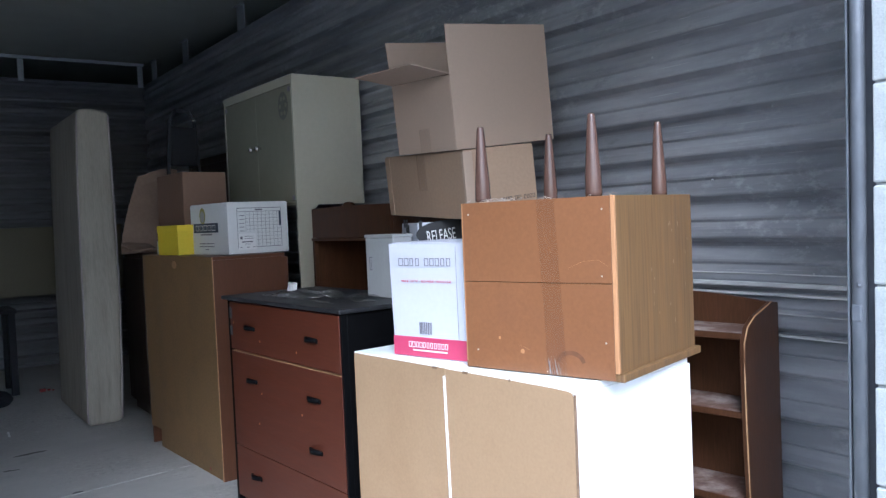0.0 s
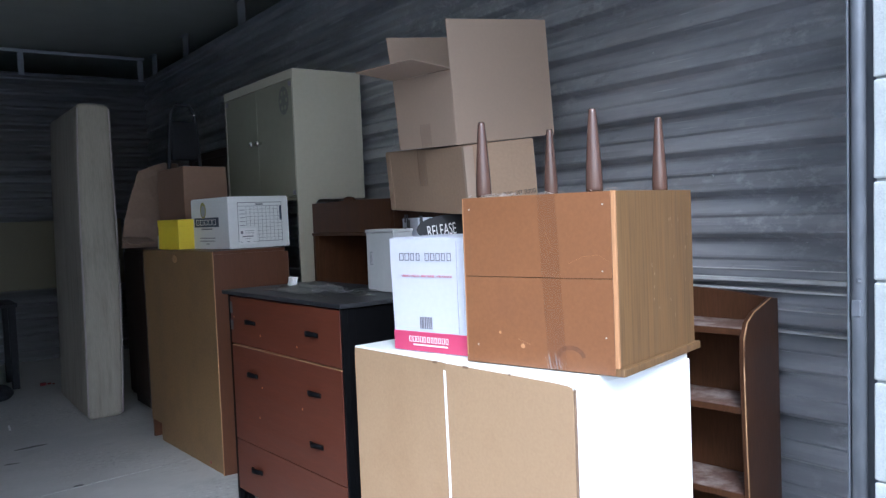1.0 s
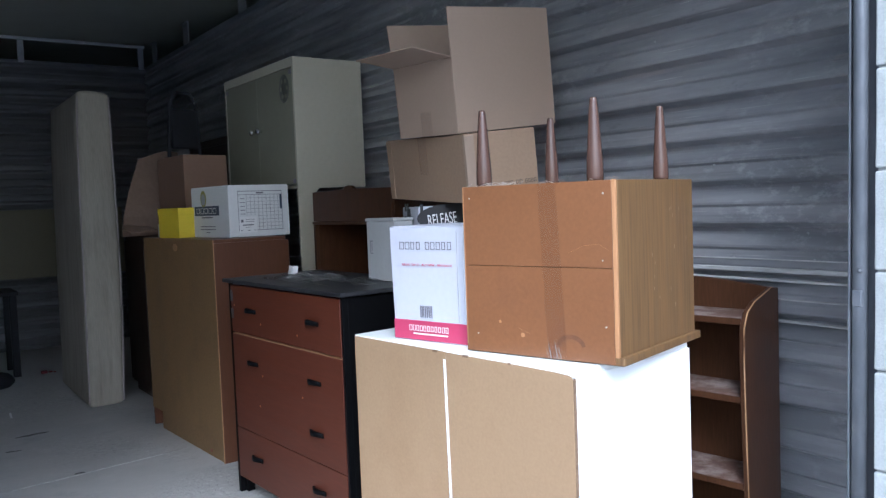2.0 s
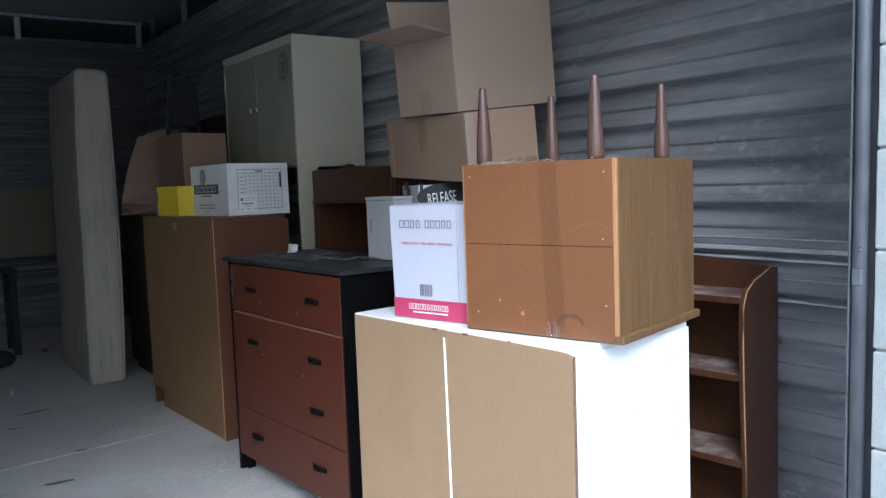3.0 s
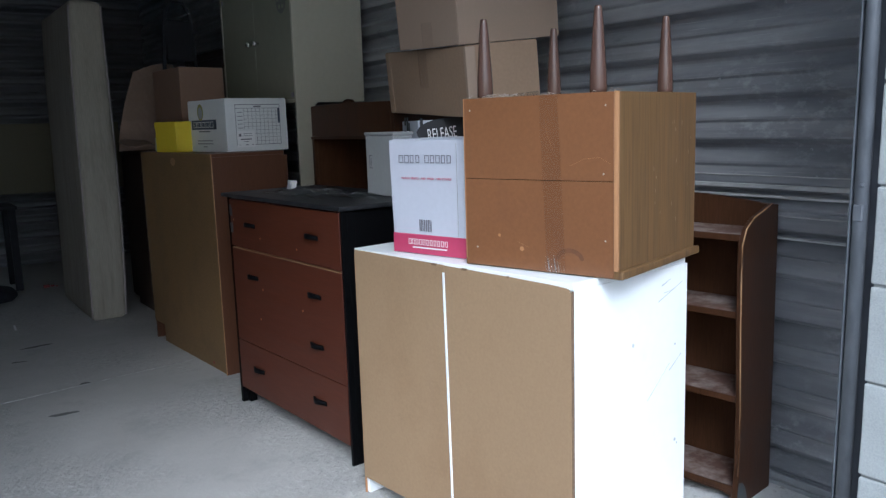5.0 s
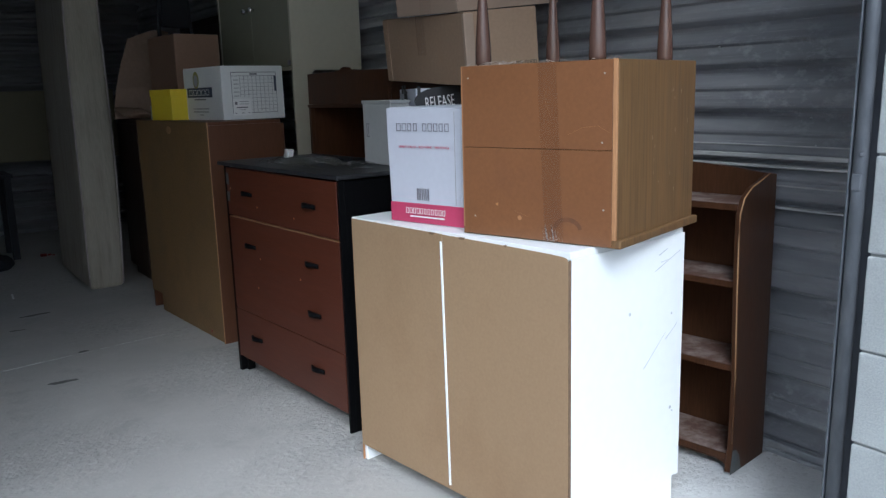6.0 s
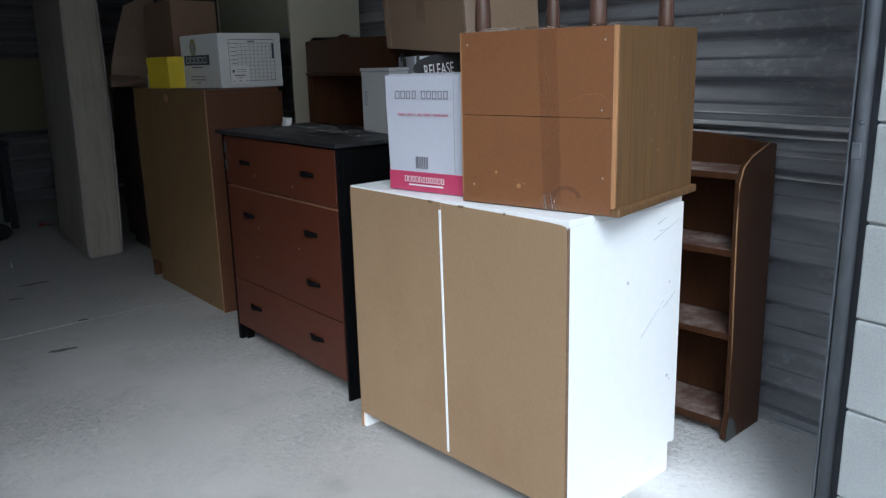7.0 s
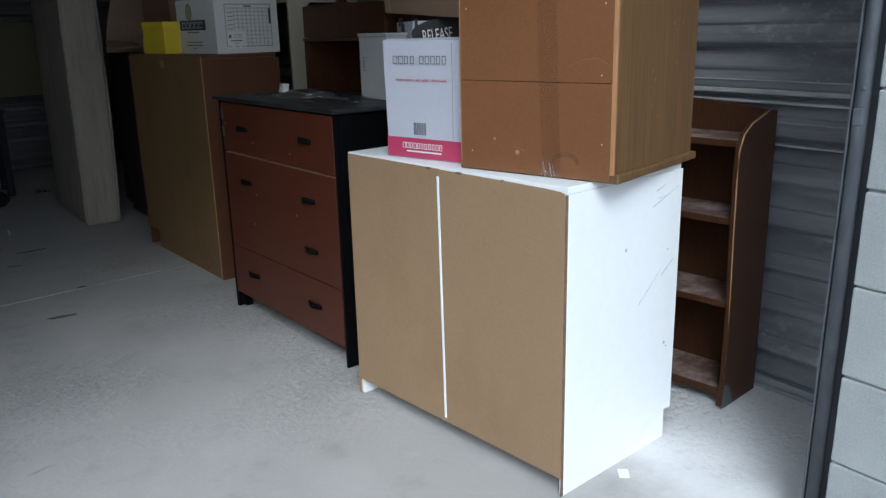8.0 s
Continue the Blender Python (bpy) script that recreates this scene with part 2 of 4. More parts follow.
HARDBOARD = material("brown_hardboard", (0.30, 0.20, 0.112), 0.62, vary=0.09, big=1.5, fine=130, bump=0.08,
                     second=(0.235, 0.145, 0.075), amount=0.6, second_range=(0.48, 0.75))
HARD_ORANGE = material("orange_hardboard", (0.172, 0.074, 0.029), 0.40, vary=0.14, big=2.2, fine=120, bump=0.06,
                       second=(0.145, 0.062, 0.028), amount=0.7, second_range=(0.55, 0.8))
EDGE_WOOD = material("raw_edge", (0.36, 0.185, 0.08), 0.6, vary=0.18, big=5, fine=50, stretch=(4, 4, 0.4))
WALNUT = material("walnut_laminate", (0.155, 0.088, 0.035), 0.40, vary=0.28, big=13, fine=60, stretch=(4.0, 4.0, 0.16), bump=0.05,
                  second=(0.075, 0.040, 0.017), amount=0.75, second_range=(0.47, 0.62))
LEG = material("turned_leg", (0.080, 0.045, 0.034), 0.22, vary=0.12, big=8, fine=50, stretch=(3, 3, 0.3), second=(0.13, 0.075, 0.055), amount=0.4)
DARKWOOD = material("dark_stained_wood", (0.054, 0.023, 0.010), 0.45, spec=0.22, vary=0.35, big=6, fine=60, stretch=(3, 3, 0.3), bump=0.08,
                    second=(0.06, 0.025, 0.013), amount=0.6, second_range=(0.5, 0.7))
WORN = material("worn_edge", (0.36, 0.21, 0.10), 0.55, vary=0.3, big=20, fine=60)
DUSTY = material("dusty_shelf", (0.11, 0.058, 0.04), 0.7, vary=0.2, big=5, fine=60, second=(0.33, 0.28, 0.25), amount=0.75, second_range=(0.45, 0.66))
MAHOGANY = material("mahogany_laminate", (0.078, 0.022, 0.011), 0.42, spec=0.3, vary=0.14, big=5, fine=50, stretch=(3, 0.3, 3), bump=0.04,
                    second=(0.11, 0.032, 0.015), amount=0.5)
REDBROWN = material("red_brown_veneer", (0.10, 0.041, 0.020), 0.45, vary=0.18, big=5, fine=60, stretch=(3, 3, 0.3), bump=0.05)
HARD_TAN = material("tan_back_panel", (0.19, 0.115, 0.046), 0.6, vary=0.22, big=2.5, fine=90, bump=0.08, second=(0.14, 0.085, 0.038), amount=0.7)
BLACK = material("black_lacquer", (0.0035, 0.0035, 0.004), 0.5, spec=0.06, vary=0.2, big=5, fine=60, bump=0.03)
BLACK_TOP = material("dusty_black_top", (0.018, 0.018, 0.02), 0.42, spec=0.4, vary=0.2, big=5, fine=60, second=(0.11, 0.11, 0.11), amount=0.45, second_range=(0.5, 0.75))
CARD = material("cardboard", (0.29, 0.20, 0.13), 0.75, vary=0.10, big=4, fine=80, stretch=(1, 1, 1), bump=0.08,
                second=(0.30, 0.19, 0.11), amount=0.4)
CARD_PALE = material("pale_cardboard", (0.315, 0.235, 0.175), 0.72, vary=0.04, big=2, fine=80, bump=0.06, second=(0.35, 0.25, 0.18), amount=0.4)
CARD_RED = material("red_brown_cardboard", (0.195, 0.118, 0.077), 0.75, vary=0.08, big=3, fine=60, bump=0.1)
PAPER_WHITE = material("white_carton", (0.47, 0.48, 0.54), 0.5, vary=0.04, big=4, fine=60, bump=0.05)
PAPER_RECORD = material("archive_carton", (0.70, 0.70, 0.685), 0.55, vary=0.05, big=4, fine=60, bump=0.05)
# pale grey for papers and print, and for a white carton's painted shade
PAPER_GREY = material("grey_and_shaded_card", (0.33, 0.335, 0.33), 0.6, vary=0.05, big=4, fine=60, bump=0.05)
MAGENTA = material("magenta_print", (0.42, 0.045, 0.11), 0.5, vary=0.05)
INK = material("black_print", (0.02, 0.02, 0.022), 0.5, vary=0.1)
INK_GREY = material("grey_print", (0.16, 0.15, 0.17), 0.5, vary=0.1)
INK_RED = material("red_print", (0.45, 0.09, 0.14), 0.5, vary=0.05)
INK_WHITE = material("white_print", (0.78, 0.77, 0.76), 0.5, vary=0.03)
INK_NAVY = material("navy_print", (0.04, 0.055, 0.09), 0.5, vary=0.1)
INK_OLIVE = material("olive_print", (0.28, 0.26, 0.06), 0.5, vary=0.1)
YELLOW = material("yellow_card", (0.62, 0.48, 0.02), 0.5, vary=0.05, big=4)
CREAM = material("cream_laminate", (0.50, 0.47, 0.37), 0.17, rough_vary=0.03, vary=0.04, big=2, fine=40, bump=0.03, second=(0.47, 0.47, 0.39), amount=0.4)
CREAM_IN = material("cream_inside", (0.50, 0.51, 0.42), 0.6, vary=0.04, big=2)
CHROME = material("chrome", (0.75, 0.75, 0.74), 0.15, metal=1.0, vary=0.03, bump=0)
MATTRESS = material("mattress_ticking", (0.33, 0.30, 0.245), 0.9, vary=0.16, big=5, fine=90, stretch=(2.2, 2.2, 0.22), bump=0.3, bump_size=0.003,
                    second=(0.19, 0.17, 0.14), amount=0.7)
PIPING = material("mattress_piping", (0.32, 0.28, 0.27), 0.85, vary=0.1)
BEIGE = material("beige_board", (0.15, 0.135, 0.08), 0.6, vary=0.08)
NEAR_BLACK = material("black_fabric", (0.012, 0.013, 0.017), 0.8, vary=0.3, fine=60, bump=0.3)
RED = material("red_plastic", (0.2, 0.02, 0.02), 0.5, vary=0.1)
KNOCK = material("pale_knock", (0.34, 0.27, 0.19), 0.7, vary=0.2, big=20)
WATERMARK = material("water_mark", (0.115, 0.048, 0.021), 0.6, vary=0.25, big=25, fine=80)
SCUFF_GREY = material("grey_residue", (0.075, 0.085, 0.085), 0.5, vary=0.2, big=20, fine=60)
ORNAMENT = material("etched_ornament", (0.10, 0.10, 0.08), 0.5, vary=0.2, big=20, fine=60)
FLUFF = material("dust_fluff", (0.40, 0.33, 0.28), 0.95, vary=0.15)
SCUFF = material("scuff_mark", (0.50, 0.51, 0.53), 0.6, vary=0.2)


def see_through(name, tint, rough, clear, bumpy=0.0):
    """Thin clear film or glass: mostly clear with a glossy coat."""
    m = bpy.data.materials.new(name)
    m.use_nodes = True
    nd, ln = m.node_tree.nodes, m.node_tree.links
    nd.remove(nd["Principled BSDF"])
    tr, gl, mx = (nd.new(k) for k in ("ShaderNodeBsdfTransparent", "ShaderNodeBsdfGlossy", "ShaderNodeMixShader"))
    tr.inputs[0].default_value = (*tint, 1)
    gl.inputs["Roughness"].default_value = rough
    mx.inputs[0].default_value = clear
    ln.new(tr.outputs[0], mx.inputs[1])
    ln.new(gl.outputs[0], mx.inputs[2])
    ln.new(mx.outputs[0], nd["Material Output"].inputs[0])
    if bumpy:
        n, b = nd.new("ShaderNodeTexNoise"), nd.new("ShaderNodeBump")
        n.inputs["Scale"].default_value = 25
        b.inputs["Strength"].default_value, b.inputs["Distance"].default_value = bumpy, 0.01
        ln.new(n.outputs[0], b.inputs["Height"])
        ln.new(b.outputs[0], gl.inputs["Normal"])
    return m


FROSTED = material("frosted_glass", (0.27, 0.27, 0.205), 0.16, vary=0.04, big=1.5, fine=20, bump=0, rough_vary=0.02)
FILM = see_through("plastic_film", (0.96, 0.96, 0.96), 0.10, 0.42, 1.0)
TAPE = see_through("clear_tape", (0.955, 0.945, 0.94), 0.28, 0.05)

# ---- the unit ----
XW, YB, ZC, ZS = 2.274, 8.152, 2.845, 2.61     # side wall, rear wall, ceiling, top of the wall sheets
XL, YF, XJ = -1.40, 0.805, 1.617               # other side wall, inner face of the front wall, jamb of the opening
DOOR_TOP = 2.62

ground = structure("ground", slab(-60, -80, -0.30, 60, YF - 0.205, -0.02, 0), ASPHALT, "pale concrete yard outside the open storage unit", "ground")


def floor_bm():
    bm = slab(XL - 2.6, YF - 0.205, -0.3, XW + 2.6, YB + 2.6, 0.0, 0)
    return bm


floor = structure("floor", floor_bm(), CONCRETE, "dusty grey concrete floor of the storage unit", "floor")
joint = part("floor_joint", plate([(-1.4, 3.70), (2.25, 4.15), (2.25, 4.155), (-1.4, 3.705)], 0.0025, Matrix.Translation((0, 0, -0.0005)), 0), JOINT, floor)


def sheet_bm(length, top, pitch=0.138, phase=0.0, depth=0.037):
    """Ribbed steel sheet in its local x (length), z plane; ribs run along x and stand out towards -y; 25 mm of total thickness."""
    prof = []
    z = -phase
    while z < top + pitch:
        for dz, dy in ((0.0, 0.0), (0.006, -0.001), (0.022, -depth * 0.95), (0.028, -depth), (0.050, -depth * 0.9), (0.072, -depth * 0.62), (0.075, -depth * 0.60), (0.083, -depth * 0.80), (0.090, -depth * 0.76), (0.124, -depth * 0.10), (0.132, 0.0)):
            prof.append((z + dz, dy))
        z += pitch
    prof = [(min(max(z, 0.0), top), y) for z, y in prof if -0.02 <= z <= top + 0.02]
    n = max(2, int(length / 0.35))
    bm = bmesh.new()
    rows = []
    for i in range(n + 1):
        x = length * i / n
        wob = [0.0015 * noise.noise(Vector((x * 1.3, zz * 3.0, length))) + 0.006 * noise.noise(Vector((3.1, zz * 17.0, length))) for zz, _ in prof]
        rows.append([bm.verts.new((x, y + w, zz)) for (zz, y), w in zip(prof, wob)])
    for a, b in zip(rows, rows[1:]):
        for k in range(len(prof) - 1):
            if prof[k + 1][0] - prof[k][0] > 1e-6:
                bm.faces.new((a[k], b[k], b[k + 1], a[k + 1]))
    box_into(bm, 0, 0.008, 0, length, 0.03, top, 0)
    return bm


bm = sheet_bm(YB - YF + 0.03, ZS, phase=0.036)
bm.transform(Matrix(((0, 1, 0, XW), (-1, 0, 0, YB + 0.03), (0, 0, 1, 0), (0, 0, 0, 1))))
wall_east = structure("wall_east", bm, STEEL_WALL, "ribbed grey galvanised steel partition wall, scuffed and dusty", "wall")
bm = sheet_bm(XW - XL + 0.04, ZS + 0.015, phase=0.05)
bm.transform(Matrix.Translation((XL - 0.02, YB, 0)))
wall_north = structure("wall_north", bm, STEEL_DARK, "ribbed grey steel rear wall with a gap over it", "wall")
bm = sheet_bm(YB - YF + 0.03, ZS)
bm.transform(Matrix(((0, -1, 0, XL), (1, 0, 0, YF), (0, 0, 1, 0), (0, 0, 0, 1))))
wall_west = structure("wall_west", bm, STEEL_WALL, "ribbed grey galvanised steel partition wall", "wall")
# lapped seam and base channel of the long wall
for z0, z1, out in ((0.937, 0.951, 0.041), (0.909, 0.917, 0.039), (0.853, 0.857, 0.037), (0.785, 0.791, 0.038), (0.975, 0.979, 0.038)):
    part("lap_strip", warp(finer(slab(XW - out, YF, z0, XW - 0.012, 3.6, z1, 0.003), 3), 0.4, 0.003, z0), LAP, wall_east, "bright worn lap joint of the sheets")
part("base_channel", slab(XW - 0.040, YF, 0.0, XW - 0.036, YB, 0.036, 0.004), GALV, wall_east, "galvanised base channel")
part("base_lip", slab(XW - 0.054, YF, 0.0, XW - 0.041, YB, 0.014, 0.003), GALV, wall_east)
for i, (y, z) in enumerate(((1.40, 1.49), (1.62, 1.28), (1.45, 0.83), (1.42, 0.66), (1.30, 1.06), (1.85, 1.72), (1.28, 0.98), (1.55, 0.98), (1.9, 0.98))):
    part("screw", lathe([(0.0042, 0), (0.0042, 0.0015), (0.002, 0.003)], n=8, axis=pose(XW - 0.030, y, z, 0, -90, 0)), GALV, wall_east)

# brackets and rail between the sheets and the ceiling
for i, y in enumerate((1.9, 3.15, 4.4, 5.60, 6.87, 7.80)):
    rail_bracket = thing("wall_bracket", pose(XW - 0.01, y, ZS - 0.01), "short galvanised steel bracket between wall sheet and ceiling", "bracket", "brackets over the wall", "structure")
    part("bracket_plate", slab(-0.004, -0.07, 0, 0.004, 0.07, 0.205, 0.002), GALV, rail_bracket)
    part("bracket_flange", slab(-0.03, -0.07, 0.195, -0.005, 0.07, 0.203, 0.001), GALV, rail_bracket)
top_rail = thing("top_rail", pose(0, YB - 0.03, 0), "painted steel rail along the ceiling over the rear wall", "rail", kind="structure")
part("rail", slab(XL, -0.02, 2.800, XW - 0.02, 0.012, 2.831, 0.004), GALV, top_rail)
for x in (-0.92, 0.12, 1.167, 2.215):
    part("stud", slab(x - 0.025, -0.014, 2.60, x + 0.025, 0.006, 2.799, 0.003), GALV, top_rail)

ceiling = structure("ceiling", slab(XL - 2.6, YF - 0.205, ZC, XW + 2.6, YB + 2.6, ZC + 0.12, 0), CEIL, "flat dark painted sheet ceiling", "ceiling")
# unseen walls added round the unit, so no sky light leaks over the sheets
for nm, b in (("wall_blocker_north", (XL - 2.6, YB + 2.45, 0.002, XW + 2.6, YB + 2.6, ZC - 0.002)), ("wall_blocker_east", (XW + 2.45, YF, 0.002, XW + 2.6, YB + 2.44, ZC - 0.002)),
              ("wall_blocker_west", (XL - 2.6, YF, 0.002, XL - 2.45, YB + 2.44, ZC - 0.002))):
    structure(nm, slab(*b, 0), STEEL_DARK, "unseen dark sheet wall added round the unit to keep daylight out", "wall")

# ---- front wall of painted block, open in the middle ----
bm = bmesh.new()
box_into(bm, XJ + 0.006, YF - 0.199, 0.002, XW + 2.6, YF - 0.006, ZC - 0.002, 0)
wall_south = structure("wall_south", bm, MORTAR, "white-painted concrete block front wall beside the opening", "wall")
structure("wall_south_west", slab(XL - 2.6, YF - 0.199, 0.002, -1.38, YF - 0.006, ZC - 0.002, 0), BLOCK, "white-painted concrete block front wall", "wall")
structure("lintel", slab(-1.378, YF - 0.199, DOOR_TOP, XJ + 0.004, YF - 0.006, ZC - 0.002, 0), BLOCK, "painted lintel over the opening", "lintel")

# the jamb and the guide channel stand a little out of plumb
LEAN = Matrix.Translation((XJ, YF, 0.60)) @ Matrix.Rotation(radians(1.4), 4, "Y") @ Matrix.Translation((-XJ, -YF, -0.60))
wall_south.matrix_world = LEAN

# guide channel of the roller door beside the jamb
track = thing("door_track", LEAN @ pose(XJ + 0.004, YF + 0.004, 0), "grey steel guide channel of the roller door beside the block jamb", "door track", kind="structure")
# local origin: the corner of jamb and inner face
part("tube", lathe([(0.0148, 0.0), (0.0148, 2.75)], (0.011, 0.0303, 0), 24), TRACK, track, "round steel tube of the guide")
part("flange", slab(0.001, 0.0465, 0.0, 0.070, 0.0510, 2.75, 0.001), TRACK, track, "thin flange behind the tube")
part("web", slab(0.030, 0.0, 0.0, 0.060, 0.0460, 2.75, 0.001), TRACK, track)
for z in (1.02,):
    part("bolt", lathe([(0.005, 0), (0.005, 0.003), (0.003, 0.006)], n=8, axis=pose(-0.002, 0.024, z, 0, -90, 28)), TRACK, track)
    part("clip", slab(-0.0055, 0.019, z - 0.075, 0.004, 0.040, z - 0.040, 0.003), TRACK, track, "small bent clip on the tube")

# smears and stains on the concrete
for i, (x, y, lx, ly, rz) in enumerate(((0.538, 3.59, 0.075, 0.022, -4), (0.63, 4.88, 0.11, 0.02, 6), (0.50, 4.60, 0.05, 0.012, -10), (0.70, 3.98, 0.03, 0.02, 0))):
    pts = [(lx * math.cos(a) * (0.8 + 0.35 * noise.noise(Vector((math.cos(a), math.sin(a), i * 3.1)))), ly * math.sin(a) * (0.8 + 0.6 * noise.noise(Vector((math.cos(a) * 2, math.sin(a) * 2, i + 9.0))))) for a in np.linspace(0, 2 * math.pi, 33)[:-1]]
    part("floor_stain", plate(pts, 0.0012, pose(x, y, -0.0004, 0, 0, rz), 0), STAIN, floor, "dark smear on the concrete")

# short chipped crack in the slab
crack = bmesh.new()
pts = [(0.170, 2.262, 0.002), (0.190, 2.258, 0.008), (0.212, 2.261, 0.013), (0.236, 2.272, 0.010), (0.262, 2.276, 0.003)]
for (x0, y0, a), (x1, y1, b) in zip(pts, pts[1:]):
    crack.faces.new([crack.verts.new(p) for p in ((x0, y0 - a / 2, 0.0009), (x1, y1 - b / 2, 0.0009), (x1, y1 + b / 2, 0.0009), (x0, y0 + a / 2, 0.0009))])
part("floor_crack", crack, JOINT, floor, "short pale chipped crack")


# ---- white cabinet, its back turned to the aisle ----
def white_cabinet(m):
    w, d, h = 0.856, 0.470, 0.798            # along y, along x, up
    c = thing("white_cabinet", m, "white melamine cabinet turned round, its brown hardboard back showing", "cabinet")
    part("top", slab(0, 0, h - 0.017, d, w, h, 0.0015), WHITE, c, "white melamine top")
    side = [(0.006, 0), (d - 0.02, 0), (d - 0.02, 0.085), (d, 0.085), (d, h - 0.0175), (0.006, h - 0.0175)]
    for y in (0.0, w - 0.016):
        part("side_panel", plate(side, 0.016, Matrix(((1, 0, 0, 0), (0, 0, -1, y + 0.016), (0, 1, 0, 0), (0, 0, 0, 1)))), WHITE, c, "white melamine side with scuffs")
    part("bottom", slab(0.01, 0.0165, 0.065, d - 0.01, w - 0.0165, 0.081, 0.001), WHITE, c)
    part("toe_kick", slab(d - 0.040, 0.0165, 0.0, d - 0.024, w - 0.0165, 0.064, 0.001), WHITE, c)
    mid = 0.437
    rough_edge = [(0.0045, 0.050), (mid - 0.0012, 0.052), (mid - 0.0012, h - 0.007), (0.20, h - 0.0085), (0.06, h - 0.0105), (0.020, h - 0.0125), (0.009, h - 0.0155), (0.0045, h - 0.023)]
    back_m = Matrix(((0, 0, 1, -0.0037), (1, 0, 0, 0), (0, 1, 0, 0), (0, 0, 0, 1)))
    part("back_panel", plate(rough_edge, 0.0035, back_m, 0.0006), HARDBOARD, c, "brown hardboard with a bowed top edge")
    part("back_panel", plate([(mid + 0.0012, 0.052), (w - 0.004, 0.055), (w - 0.004, h - 0.004), (mid + 0.0012, h - 0.006)], 0.0035, back_m, 0.0006), HARDBOARD, c, "brown hardboard")
    for y0, y1, z in ((0.35, 0.37, h - 0.0075), (0.20, 0.205, h - 0.008), (0.47, 0.49, h - 0.007)):
        part("chip", slab(-0.0042, y0, z - 0.004, -0.0005, y1, z + 0.002, 0.0005), CHIP, c, "dark chip in the edge")
    part("joining_strip", plate([(mid - 0.011, 0.066), (mid - 0.003, 0.066), (mid + 0.0075, h - 0.026), (mid - 0.0005, h - 0.026)], 0.0027, Matrix(((0, 0, 1, -0.0065), (1, 0, 0, 0), (0, 1, 0, 0), (0, 0, 0, 1))), 0.0008), WHITE, c, "white plastic joining strip")
    part("back_edge", slab(-0.0026, 0.0008, 0.0, 0.0055, 0.0038, h - 0.019, 0.001), CHIP, c, "dark chipped side edge")
    part("back_edge", slab(-0.002, w - 0.0035, 0.0, 0.0055, w - 0.0005, h - 0.019, 0.001), EDGE_WOOD, c)
    # doors on the hidden front
    for y0, y1 in ((0.004, w / 2 - 0.002), (w / 2 + 0.002, w - 0.004)):
        part("door", slab(d + 0.001, y0, 0.08, d + 0.017, y1, h - 0.02, 0.001), WHITE, c)
    # knocks, scuffs and a screw cap on the side
    for x, z, r in ((0.235, 0.602, 0.005), (0.425, 0.567, 0.0035), (0.43, 0.297, 0.005), (0.44, 0.285, 0.003)):
        part("scuff", lathe([(r, 0), (r, 0.0006)], n=9, axis=pose(x, 0.0, z, 90)), SCUFF, c)
    for x0, z0, x1, z1, t in ((0.36, 0.735, 0.40, 0.748, 0.004), (0.345, 0.695, 0.46, 0.735, 0.0025), (0.30, 0.44, 0.40, 0.52, 0.002), (0.40, 0.50, 0.455, 0.535, 0.003), (0.37, 0.715, 0.42, 0.718, 0.002)):
        k = Vector((z1 - z0, 0, x0 - x1)).normalized() * t / 2
        bm = bmesh.new()
        q = [bm.verts.new(p) for p in (Vector((x0, -0.0005, z0)) + k, Vector((x1, -0.0005, z1)) + k * 0.4, Vector((x1, -0.0005, z1)) - k * 0.4, Vector((x0, -0.0005, z0)) - k)]
        f = bm.faces.new(q)
        out = bmesh.ops.extrude_face_region(bm, geom=[f])
        bmesh.ops.translate(bm, verts=[g for g in out["geom"] if isinstance(g, bmesh.types.BMVert)], vec=(0, 0.0006, 0))
        part("scuff", bm, SCUFF, c)
    return c


WC = pose(1.270, 1.296, 0, 0, 0, 6.4)
white_cabinet(WC)


